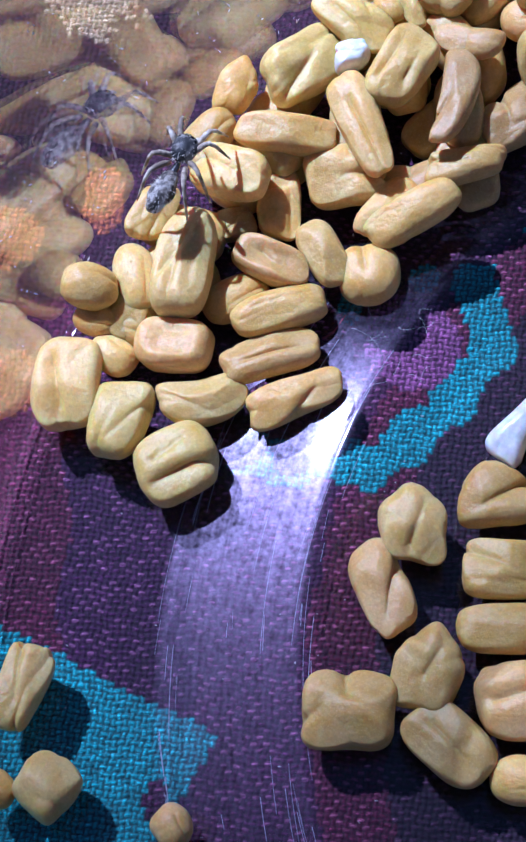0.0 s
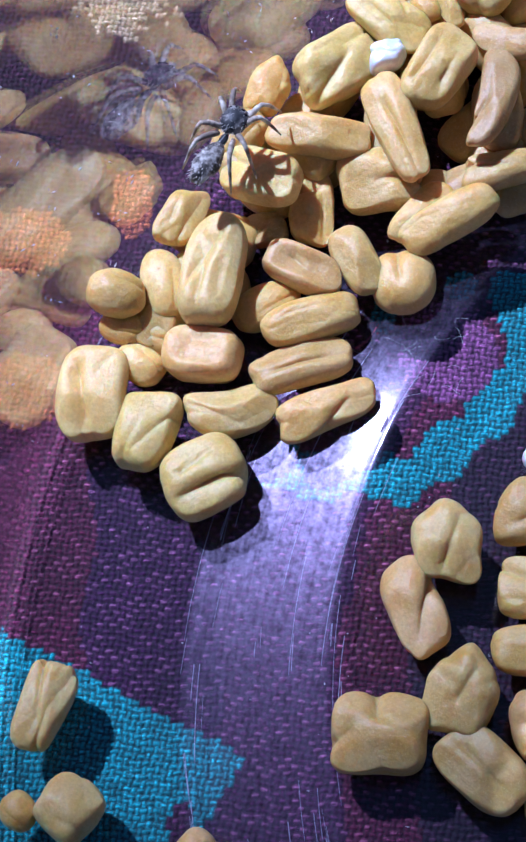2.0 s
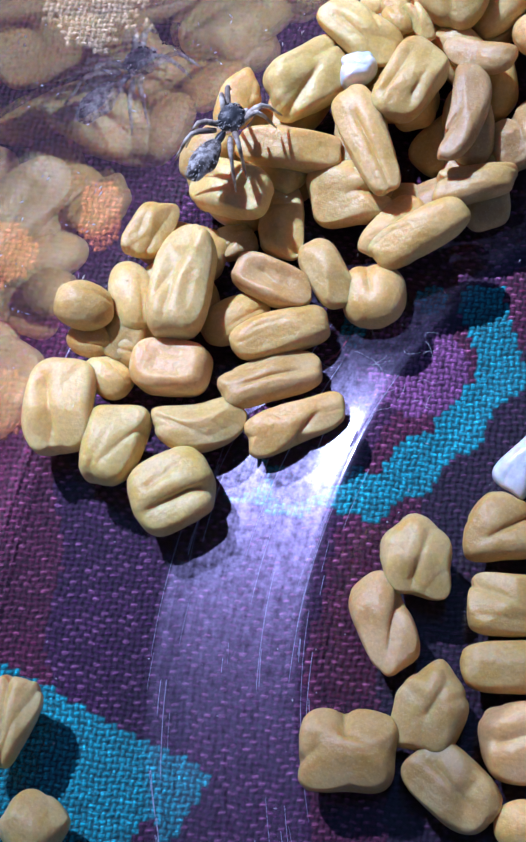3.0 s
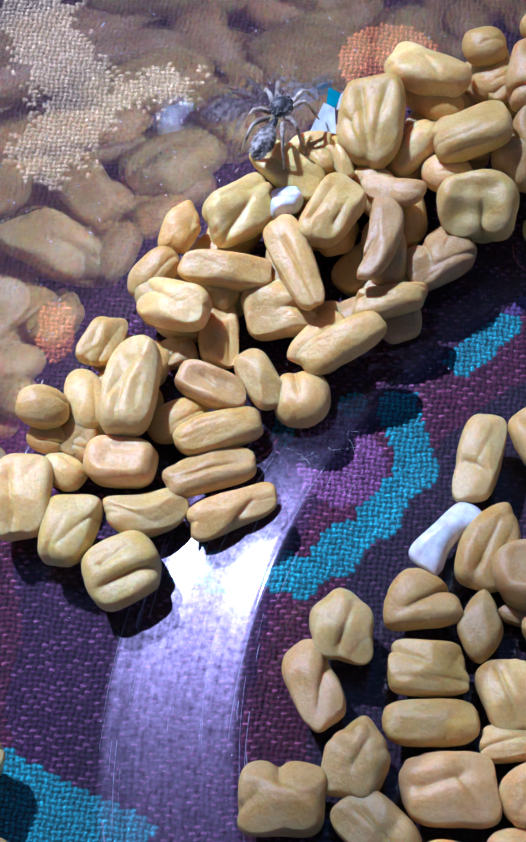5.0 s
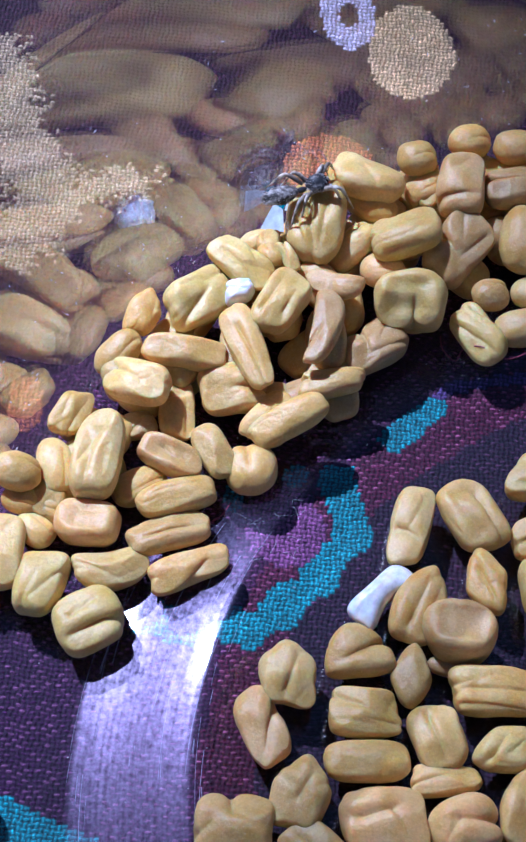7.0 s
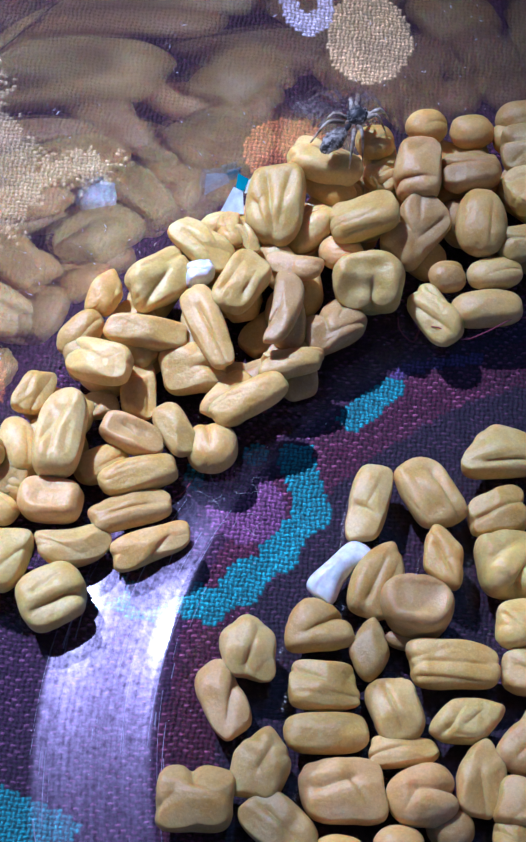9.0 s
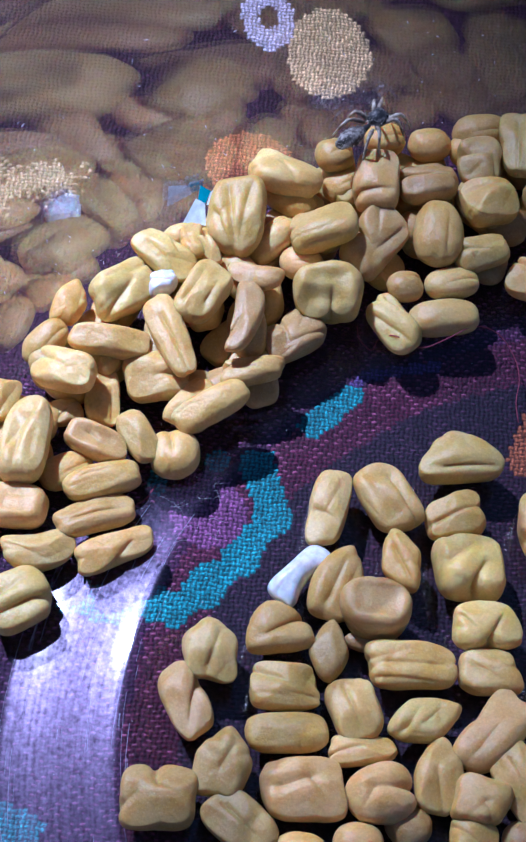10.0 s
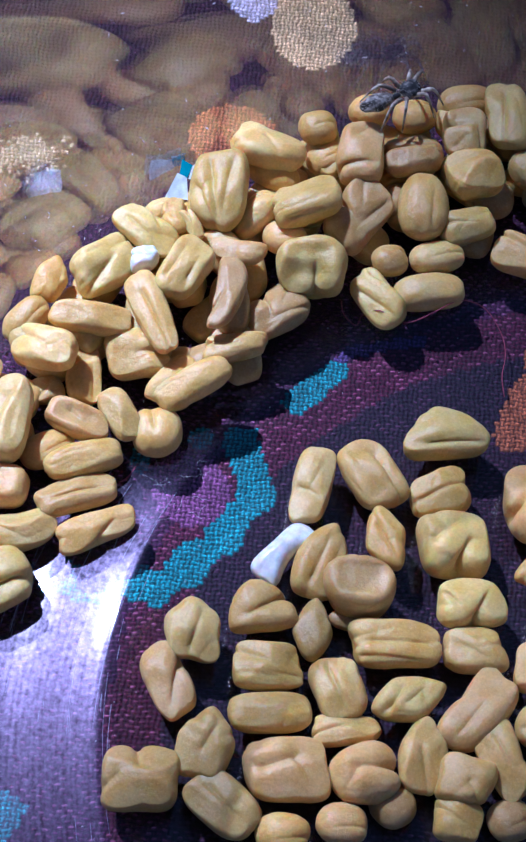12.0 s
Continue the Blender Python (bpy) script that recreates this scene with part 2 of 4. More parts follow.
# ---- the cloth under everything ----
PURPLE, MAROON, VIOLET = (0.076, 0.007, 0.060), (0.125, 0.008, 0.046), (0.058, 0.006, 0.060)
TEAL, MAUVE, CREAM, ORANGE, WHITE = (0.034, 0.225, 0.245), (0.18, 0.055, 0.150), (0.52, 0.36, 0.19), (0.31, 0.09, 0.03), (0.46, 0.41, 0.52)


def stroke(x, y, pts):
    d = np.full(x.shape, 1e9)
    for (ax, ay), (bx, by) in zip(pts, pts[1:]):
        dx, dy = bx - ax, by - ay
        s = np.clip(((x - ax) * dx + (y - ay) * dy) / (dx * dx + dy * dy), 0, 1)
        d = np.minimum(d, np.hypot(x - ax - s * dx, y - ay - s * dy))
    return d


def spot(x, y, cx, cy, rx, ry):
    return np.hypot((x - cx) / rx, (y - cy) / ry)


def dyes_and_shade(x, y):
    """The woven pattern: colours by place, in mm, with shade painted in under the raised middle."""
    c = np.empty(x.shape + (3,))
    c[:] = PURPLE
    w = x + 0.3 * np.sin(y * 0.9)
    r = np.hypot(x - CX, y - CY)
    c[(w < -17.6) | ((r < 31.0) & (r > 27.6))] = MAROON
    c[(w >= -17.6) & (w < -11.0) & (y < -2)] = VIOLET
    # shade among the seeds on the raised middle, painted into the cloth
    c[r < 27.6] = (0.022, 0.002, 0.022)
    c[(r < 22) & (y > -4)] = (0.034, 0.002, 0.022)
    # darkened behind the wall, to offset what the wall's reflections add
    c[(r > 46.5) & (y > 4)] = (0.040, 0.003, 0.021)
    band = stroke(x, y, [(3.1, 4.8), (4.0, 1.2), (1.2, -2.4), (-2.0, -5.4), (-8.6, -5.0)])
    c[band < 1.15 + 0.3 * np.sin(x * 1.7 + y)] = TEAL
    tip = stroke(x, y, [(6.4, 7.3), (9.4, 9.8)])
    c[(stroke(x, y, [(8.6, 9.6), (10.4, 11.4), (15.0, 12.0)]) < 0.4) & (tip > 0.8)] = (0.09, 0.045, 0.16)
    c[tip < 0.8] = TEAL
    c[spot(x, y, -0.3, 1.2, 2.5, 2.6) < 1] = MAUVE
    c[spot(x, y, 0.3, 4.8, 0.75, 0.8) < 1] = TEAL
    c[spot(x, y, -3.4, 3.4, 0.6, 1.1) < 1] = TEAL
    c[(y < -13.4 - 0.505 * (x + 20.8)) & (y > -23.2 + 1.9 * (x + 11.9)) & (x < -9.0)] = TEAL
    c[spot(x, y, -12.5, -22.2, 0.6, 1.0) < 1] = PURPLE
    c[spot(x, y, 9.0, 39.0, 3.1, 4.3) < 1] = CREAM
    ring = spot(x, y, 4.7, 42.3, 2.0, 3.1)
    c[(ring < 1) & (ring > 0.36)] = WHITE
    c[spot(x, y, 3.0, 28.6, 3.1, 2.9) < 1] = ORANGE
    c[stroke(x, y, [(23.7, 14.5), (30.0, 14.7)]) < 0.95] = ORANGE
    c[stroke(x, y, [(22.6, 10.5), (28.0, 7.4)]) < 1.05] = ORANGE
    c[stroke(x, y, [(20.3, 4.9), (22.0, 8.2)]) < 1.25] = ORANGE
    c[spot(x, y, -21.4, -0.6, 2.2, 2.0) < 1] = ORANGE
    c[spot(x, y, -16.6, 9.8, 1.2, 2.0) < 1] = ORANGE
    c[spot(x, y, -22.3, 7.6, 2.6, 1.9) < 1] = ORANGE
    ragged = 0.5 * np.sin(x * 1.9 + 1) * np.sin(y * 1.6) + 1.6 * (np.modf(np.abs(np.sin(x * 91.7 + y * 47.3)) * 9173.1)[0] - 0.5)
    leaf = np.minimum(stroke(x, y, [(-20.5, 38.0), (-18.6, 31.0), (-15.6, 26.0), (-17.5, 22.5)]) - 2.4, stroke(x, y, [(-15.0, 26.2), (-10.0, 27.2)]) - 1.2)
    c[leaf + ragged < 0] = (0.29, 0.215, 0.13)
    return c


def cloth():
    near_x, near_y = np.arange(-26, 32, 0.077), np.arange(-26, 48, 0.077)
    far = np.geomspace(1, 600, 26)
    xs = np.concatenate([-26 - far[::-1], near_x, 32 + far])
    ys = np.concatenate([-26 - far[::-1], near_y, 48 + far])
    x, y = np.meshgrid(xs, ys)
    a = radians(-6)
    pitch = 0.31
    u, v = (x * math.cos(a) + y * math.sin(a)) / pitch, (y * math.cos(a) - x * math.sin(a)) / pitch
    u, v = u + 0.25 * np.sin(v * 0.23) + 0.16 * np.sin(v * 1.31 + 1 + u * 0.3), v + 0.25 * np.sin(u * 0.27) + 0.16 * np.sin(u * 1.17 + v * 0.2)
    over = np.sin(math.pi * u) * np.sin(math.pi * v)
    warp = np.abs(np.cos(math.pi * (u - 0.5))) ** 1.2 * (0.5 + 0.5 * np.tanh(3 * over))
    weft = np.abs(np.cos(math.pi * (v - 0.5))) ** 1.2 * (0.5 - 0.5 * np.tanh(3 * over)) * 1.12
    inside = ((x > -26) & (x < 32) & (y > -26) & (y < 48)).astype(float)
    z = -0.98 + 0.16 * np.maximum(warp, weft) * inside
    # each crossing takes one dye, so that the edges of the pattern step from thread to thread
    cu, cv = np.floor(u) + 0.5, np.floor(v) + 0.5
    px, py = (cu * math.cos(a) - cv * math.sin(a)) * pitch, (cu * math.sin(a) + cv * math.cos(a)) * pitch
    colour = dyes_and_shade(px, py)
    hashed = np.modf(np.abs(np.sin(cu * 12.9898 + cv * 78.233)) * 43758.5453)[0]
    # relief shading in the colour: floats light along the crest, dark where they dive; on the dark ground the weft
    # shows as pink dashes
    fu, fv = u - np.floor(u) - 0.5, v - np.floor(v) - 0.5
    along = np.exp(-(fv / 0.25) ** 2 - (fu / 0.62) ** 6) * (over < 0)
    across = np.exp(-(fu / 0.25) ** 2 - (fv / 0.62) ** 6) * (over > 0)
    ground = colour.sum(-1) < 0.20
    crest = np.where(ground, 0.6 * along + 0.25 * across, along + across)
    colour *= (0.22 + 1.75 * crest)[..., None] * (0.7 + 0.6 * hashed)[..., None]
    dash = np.exp(-(fv / 0.17) ** 2 - (fu / 0.55) ** 6) * (over < 0)
    # dashes are dimmed too where the cloth is painted darker
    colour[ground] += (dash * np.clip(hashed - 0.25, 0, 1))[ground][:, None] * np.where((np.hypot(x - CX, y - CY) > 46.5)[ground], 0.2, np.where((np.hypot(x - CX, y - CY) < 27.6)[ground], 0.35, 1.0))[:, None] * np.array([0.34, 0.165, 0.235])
    rows, cols = x.shape
    me = bpy.data.meshes.new("tablecloth")
    co = np.stack([x, y, z], -1).reshape(-1, 3) * MM
    grid = np.arange(rows * cols).reshape(rows, cols)
    quads = np.stack([grid[:-1, :-1], grid[:-1, 1:], grid[1:, 1:], grid[1:, :-1]], -1).reshape(-1, 4)
    me.vertices.add(len(co))
    me.vertices.foreach_set("co", co.ravel())
    me.loops.add(quads.size)
    me.loops.foreach_set("vertex_index", quads.ravel())
    me.polygons.add(len(quads))
    me.polygons.foreach_set("loop_start", np.arange(0, quads.size, 4))
    me.polygons.foreach_set("loop_total", np.full(len(quads), 4))
    me.update(calc_edges=True)
    me.polygons.foreach_set("use_smooth", np.ones(len(quads), bool))
    # this layer holds the dyes together with the painted shading
    layer = me.color_attributes.new("shaded_dye", "FLOAT_COLOR", "POINT")
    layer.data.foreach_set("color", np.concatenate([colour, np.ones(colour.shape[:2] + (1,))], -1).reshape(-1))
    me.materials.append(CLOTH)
    ob = new("ground", me)
    return tagged(ob, "purple woven cotton cloth with teal, orange and cream figures", "tablecloth", kind="structure")


cloth()


# ---- the floor, and an unseen wall added to shade part of the seeds ----
def block(bm_points, bm_faces, x0, x1, y0, y1, z0, z1):
    k = len(bm_points)
    bm_points += [(x, y, z) for z in (z0, z1) for y in (y0, y1) for x in (x0, x1)]
    bm_faces += [tuple(k + i for i in f) for f in ((0, 2, 3, 1), (4, 5, 7, 6), (0, 1, 5, 4), (2, 6, 7, 3), (0, 4, 6, 2), (1, 3, 7, 5))]


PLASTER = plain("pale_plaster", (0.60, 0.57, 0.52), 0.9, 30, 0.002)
CONCRETE = plain("grey_concrete", (0.30, 0.29, 0.27), 0.85, 40, 0.002)
floor_points, floor_faces = [], []
block(floor_points, floor_faces, -8, 8, -8, 8, -0.15, -0.006)
tagged(new("floor", mesh_of("floor", floor_points, floor_faces, CONCRETE, False)), "plain grey concrete floor under the cloth", "floor", kind="structure")


def shading_wall():
    # added out of view: its jamb and lintel dim the sun to the right
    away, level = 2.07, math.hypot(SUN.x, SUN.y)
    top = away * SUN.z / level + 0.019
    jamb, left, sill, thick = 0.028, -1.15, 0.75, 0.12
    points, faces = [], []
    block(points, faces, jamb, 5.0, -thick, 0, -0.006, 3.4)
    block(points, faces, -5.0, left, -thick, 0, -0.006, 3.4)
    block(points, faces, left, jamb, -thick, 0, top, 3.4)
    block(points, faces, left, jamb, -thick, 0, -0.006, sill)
    ob = new("wall_unseen", mesh_of("wall_unseen", points, faces, PLASTER, False))
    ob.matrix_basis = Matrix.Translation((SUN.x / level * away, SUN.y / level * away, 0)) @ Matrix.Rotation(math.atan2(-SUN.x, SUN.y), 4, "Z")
    return tagged(ob, "unseen plain plastered wall with an opening, added to shade part of the seeds", "wall", kind="structure")


shading_wall()


# ---- the round clear container ----
def lathe(name, profile, mat, turns=160):
    points, faces, n = [], [], len(profile)
    for k in range(turns):
        a = 2 * math.pi * k / turns
        points += [(r * math.cos(a) * MM, r * math.sin(a) * MM, z * MM) for r, z in profile]
    for k in range(turns):
        for i in range(n - 1):
            a, b = k * n + i, ((k + 1) % turns) * n + i
            faces.append((a, b, b + 1, a + 1))
    return mesh_of(name, points, faces, mat)


WALL, LEAN = 47.0, 0.0      # the wall's radius in mm and how far it leans out, in degrees


def container():
    top = [(0.02, 0.0), (14.0, 0.0), (27.6, 0.0), (28.2, 0.05), (28.8, 0.25), (29.4, 0.62), (30.0, 0.98), (30.4, 1.15), (30.8, 1.25), (31.1, 1.27)]
    # a broad shoulder that falls off outwards, less so midway, then runs out flat
    drop = [9.4 + 5.6 * (2 * (i - 0.5) / 20 - 1) ** 2 for i in range(1, 21)]
    height = sum(math.tan(radians(a)) * 0.35 for a in drop)
    for i, a in enumerate(drop):
        top.append((31.1 + 0.35 * (i + 1), height - sum(math.tan(radians(k)) * 0.35 for k in drop[:i + 1])))
    top += [(38.4, 0.0), (42.0, 0.0), (WALL - 1.4, 0.0)]
    slope = radians(LEAN)
    for i in range(1, 9):
        a = (math.pi / 2 - slope) * i / 8
        top.append((WALL - 1.4 + 1.4 * math.sin(a), 1.4 - 1.4 * math.cos(a)))
    r, z = top[-1]
    top += [(r + (zz - z) * math.tan(slope), zz) for zz in (6, 12, 20, 30, 40)]
    under = []
    for i, (r, z) in enumerate(top):
        thick = 0.8 if i < len(top) - 9 else 0.25
        (r0, z0), (r1, z1) = top[max(i - 1, 0)], top[min(i + 1, len(top) - 1)]
        k = math.hypot(r1 - r0, z1 - z0)
        under.append((max(0.02, r + (z1 - z0) / k * thick), z - (r1 - r0) / k * thick))
    (ra, za), (rb, zb) = top[-1], under[-1]
    lip = [((ra + rb) / 2 + 0.1, max(za, zb) + 0.4)]
    ob = new("container")
    ob.location = (CX * MM, CY * MM, 0)
    tagged(ob, "round clear plastic container with scratched domed bottom, on the cloth", "container")
    split = len(top) - 9
    part("bottom", lathe("bottom", top[:split] + under[:split][::-1], PLASTIC), ob, "scratched clear bottom with a raised middle and a ring")
    part("wall", lathe("wall", top[split - 1:] + lip + under[split - 1:][::-1], WALL_PLASTIC), ob, "clear upright wall")
    return ob


container()


# ---- the seeds ----
WORDS = {"tan": "tan", "pale": "pale tan", "rose": "rosy tan", "gold": "golden tan", "yellow": "olive yellow", "lemon": "pale yellow",
         "olive": "olive brown", "amber": "amber", "brown": "dull brown"}
SHAPES = {"heart": "two-lobed, notched", "heart2": "broad square, notched", "taper": "tapered, blunt-ended", "split": "deeply cleft", "bean": "curved",
          "fold": "folded, creased", "slit": "long-creased", "cyl": "long rounded", "dent": "dimpled", "oval": "smooth oval", "kite": "diamond-shaped", "wedge": "wedge-shaped", "roof": "hump-backed", "drum": "drum-shaped, flat-ended", "block": "blocky, flat-sided"}
WHERE = {"middle": "on the raised clear bottom", "edge": "lying on the clear bottom", "pile": "piled against the wall", "under": "deep in the pile"}


# how square the outline is, how square the section, how far one end narrows, how far it leans
BODY = {"oval": (2.3, 2.2, 0.0, 0.0), "dent": (3.0, 3.0, 0.0, 0.0), "bean": (3.0, 2.4, 0.0, 0.0), "cyl": (3.3, 2.2, 0.0, 0.05), "heart": (2.7, 2.3, 0.14, 0.0),
        "heart2": (4.4, 2.8, 0.05, 0.0), "taper": (3.9, 2.5, 0.13, 0.05), "block": (4.1, 2.7, 0.0, 0.08), "slit": (3.4, 2.4, 0.0, 0.06), "fold": (3.8, 2.5, 0.0, 0.08),
        "split": (3.2, 2.4, 0.05, 0.05), "peanut": (3.0, 2.2, 0.0, 0.0),
        "kite": (3.0, 2.3, 0.0, 0.04), "wedge": (3.0, 2.4, 0.0, 0.0), "roof": (3.0, 2.4, 0.0, 0.0), "drum": (2.2, 4.2, 0.0, 0.0)}
# angular outlines: the directions of their sides in degrees and how far out each lies
SIDES = {"kite": ((38, 0.78), (142, 0.84), (222, 0.78), (318, 0.86)), "wedge": ((44, 0.90), (-40, 0.86), (100, 0.98), (255, 0.98), (178, 0.92)),
         "roof": ((52, 0.78), (138, 0.74), (12, 1.08), (192, 1.10), (268, 0.82))}


def stone_shape(shape, long, wide, thick, rng, fine, marks=()):
    """A pillow of the given size in mm: a squarish outline, a domed section cut by flats, creases, lumps."""
    d = (BALL if fine else SMALL)
    square, section, pinch, lean = BODY[shape]
    turn, up = np.arctan2(d[:, 1], d[:, 0]), np.abs(d[:, 2])
    flat = np.sqrt(np.clip(1 - up ** 2, 0, 1))
    c, e = np.abs(np.cos(turn)), np.abs(np.sin(turn))
    # the four corners are rounded unequally
    corner = rng.uniform(0.75, 1.3, 4)[((turn + math.pi) // (math.pi / 2)).astype(int) % 4]
    power = 2 + (square - 2) * (1 + (corner - 1) * (2 * c * e) ** 2)
    outline = 1 / (c ** power + e ** power) ** (1 / power)
    if shape in SIDES:
        outline = sum(np.clip(np.cos(turn - radians(a + rng.normal(0, 5))) / far, 0, None) ** 6.0 for a, far in SIDES[shape]) ** (-1 / 6.0) * 0.74 + 0.26 * outline
    swing = 0.02 if shape in ("oval", "cyl", "peanut") else 0.045
    for k in (2, 3, 5):
        outline = outline * (1 + rng.normal(0, swing / (1 + 0.3 * k)) * np.cos(k * turn + rng.uniform(0, 6.3)))
    ring = 1 / (flat ** section + up ** section) ** (1 / section)
    p = np.stack([np.cos(turn) * outline * flat * ring, np.sin(turn) * outline * flat * ring, d[:, 2] * ring], 1)
    # flats on the upper side, which meet in soft ridges
    if shape not in ("oval", "peanut", "heart"):
        sheets, keen = [p[:, 2]], 0.045
        for _ in range(2 if shape in ("cyl", "dent", "drum") else 4):
            way, steep = rng.uniform(0, 6.3), rng.uniform(0.05, 0.2) if shape == "drum" else rng.uniform(0.2, 0.8)
            sheets.append(rng.uniform(0.80, 1.0) + steep * (0.2 + p[:, 0] * math.cos(way) + p[:, 1] * math.sin(way)))
        p[:, 2] = np.where(p[:, 2] > 0, np.maximum(-keen * np.log(sum(np.exp(-sheet / keen) for sheet in sheets)), np.minimum(p[:, 2], 0.12)), p[:, 2])
    p = p / np.abs(p).max(0)
    side = rng.choice([-1, 1])
    j = lambda s=0.10: rng.normal(0, s)
    creases = {
        "heart": [((1.1, j()), (-0.2 + j(), 0.12 * side), 0.16, 0.40)],
        "heart2": [((1.1, 0.15 * side), (0.35, 0.1 * side), 0.15, 0.34), ((0.3, 0.1 * side), (-0.6, -0.4 * side), 0.10, 0.08)],
        "split": [((1.1, -0.30 * side), (-0.5 + j(), 0.08 * side), 0.15, 0.46), ((-0.9, 0.5 * side), (-0.3, 0.2 * side), 0.12, 0.08)],
        "fold": [((0.15 + j(), -1.1 * side), (0.35 + j(), 0.35 * side), 0.16, 0.36), ((-0.8, 0.7 * side), (0.3, 0.5 * side), 0.12, 0.14), ((-0.7, -0.5 * side), (-0.2, 0.1 * side), 0.10, 0.12)],
        "slit": [((0.6, 0.25 * side + j()), (-0.45, -0.14 * side + j()), 0.13, 0.24), ((-0.6, 0.9 * side), (0.1, 0.5 * side), 0.11, 0.10)],
        "block": [((0.9, 0.6 * side), (-0.3 + j(), -0.1 * side), 0.15, 0.22), ((-0.9, -0.5 * side), (-0.1, -0.4 * side), 0.10, 0.12)],
        "taper": [((1.0, -0.4 * side), (-0.2 + j(), 0.2 * side), 0.14, 0.20)],
        "oval": [((-0.8, 0.3 * side), (0.3, 0.5 * side), 0.13, 0.10)],
        "bean": [((0.0, -1.0 * side), (0.05, 0.1 * side), 0.2, 0.25)],
    }.get(shape, [])
    if marks:
        creases = [((x0, y0), (x1, y1), 0.11 + 0.10 * deep, 0.95 * deep) for x0, y0, x1, y1, deep in marks]
    if shape not in ("oval", "cyl", "heart", "dent", "peanut", "drum"):   # broad shallow folds
        for _ in range(3):
            x0, y0, turn = rng.uniform(-0.7, 0.7), rng.uniform(-0.7, 0.7), rng.uniform(0, 6.3)
            creases = list(creases) + [((x0 + math.cos(turn), y0 + math.sin(turn)), (x0, y0), rng.uniform(0.14, 0.26), rng.uniform(0.03, 0.10))]
    sink = sum((groove(p, *c) for c in creases), np.zeros(len(p)))
    p = p * (1 - sink)[:, None]
    if shape == "dent":
        p[:, 2] -= 0.24 * np.exp(-((p[:, 0] / 0.55) ** 4 + (p[:, 1] / 0.55) ** 4)) * (p[:, 2] > 0)
    if shape == "drum":
        p[:, 2] -= 0.13 * np.exp(-(((p[:, 0] + 0.08) / 0.62) ** 8 + (p[:, 1] / 0.60) ** 8)) * (p[:, 2] > 0)
    # slow swellings, a few thin wrinkles, small unevenness
    wrinkle = 0.0 if shape == "oval" else 0.030 * np.exp(-(lumps(p, rng, 1.3) / 0.10) ** 2) * np.clip(lumps(p, rng, 0.9) + 0.2, 0, 1)
    p = p * (1 + 0.032 * lumps(p, rng, 1.1) + 0.016 * lumps(p, rng, 0.5) + 0.005 * lumps(p, rng, 0.2) - wrinkle)[:, None]
    pinch += rng.normal(0, 0.04)
    q = p.copy()
    q[:, 1] *= 1 + pinch * p[:, 0]
    q[:, 0] += rng.choice([-1, 1]) * lean * p[:, 1]
    if shape == "peanut":
        q[:, 1] *= 0.50 + 0.50 * p[:, 0] ** 2
        q[:, 1] += 0.32 * p[:, 0] ** 2 - 0.12 * p[:, 0]
    if shape == "bean":
        q[:, 1] += 0.5 * side * (p[:, 0] ** 2 - 0.35)
    low, high = q.min(0), q.max(0)
    return (q - (low + high) / 2) / (high - low) * np.array([long, wide, thick]) * MM


def seed(tint, shape, x, y, z, long, wide, thick, yaw, pitch, roll, pick, where, marks=()):
    fine = where != "under"
    q = stone_shape(shape, long, wide, thick, np.random.default_rng(pick), fine, marks)
    ob = new("fenugreek_seed", mesh_of("fenugreek_seed", q, BALL_FACES if fine else SMALL_FACES, SEED[tint]))
    ob.matrix_basis = pose(x * MM, y * MM, z * MM, roll, pitch, yaw)
    return tagged(ob, f"{WORDS[tint]} {SHAPES[shape]} fenugreek seed {WHERE[where]}", "seed", "fenugreek seeds in the container")


seed("pale", "split", -17.47, -1.81, 1.50, 4.85, 3.49, 2.44, 88, -1, -1, 939, "edge", ((0.46, 0.50, -0.68, 0.07, 0.42),))
seed("lemon", "taper", -14.82, -3.76, 1.50, 4.05, 3.02, 2.41, 76, 1, -7, 975, "edge", ((0.54, -1.08, -0.71, 0.07, 0.16),))
seed("lemon", "split", -11.83, -6.07, 1.40, 4.21, 3.79, 2.65, 27, -0, -2, 580, "edge", ((0.78, -0.55, -0.76, -0.40, 0.50), (-0.52, 0.17, 0.42, 0.37, 0.14),))
seed("pale", "bean", -10.60, -2.71, 1.30, 4.52, 2.56, 1.92, -166, -3, 1, 175, "edge", ((0.73, -0.23, -0.24, 0.85, 0.16),))
seed("tan", "fold", -6.07, -2.64, 1.40, 5.16, 2.19, 1.64, 21, 0, 6, 896, "edge", ((-0.45, -1.64, 0.53, 0.04, 0.42),))
seed("tan", "slit", -7.32, -0.45, 1.60, 5.10, 2.26, 1.62, 17, 1, -6, 430, "edge", ((-0.57, -0.18, 0.65, -0.17, 0.32),))
seed("gold", "cyl", -6.92, 1.87, 1.70, 4.96, 2.22, 2.00, 17, 5, -8, 573, "edge", ((-0.50, 0.14, 0.58, 0.15, 0.08),))
seed("rose", "dent", -12.14, 0.12, 1.70, 3.96, 2.79, 2.37, 173, -1, -4, 928, "edge")
seed("pale", "dent", -11.62, 4.08, 2.96, 5.74, 2.95, 2.51, 81, -6, -6, 208, "pile", ((-0.32, 0.72, 0.64, -0.16, 0.16), (-0.09, 0.18, -0.68, 0.22, 0.14),))
seed("pale", "oval", -14.21, 3.81, 1.92, 3.83, 2.23, 1.91, 102, -0, 6, 665, "edge")
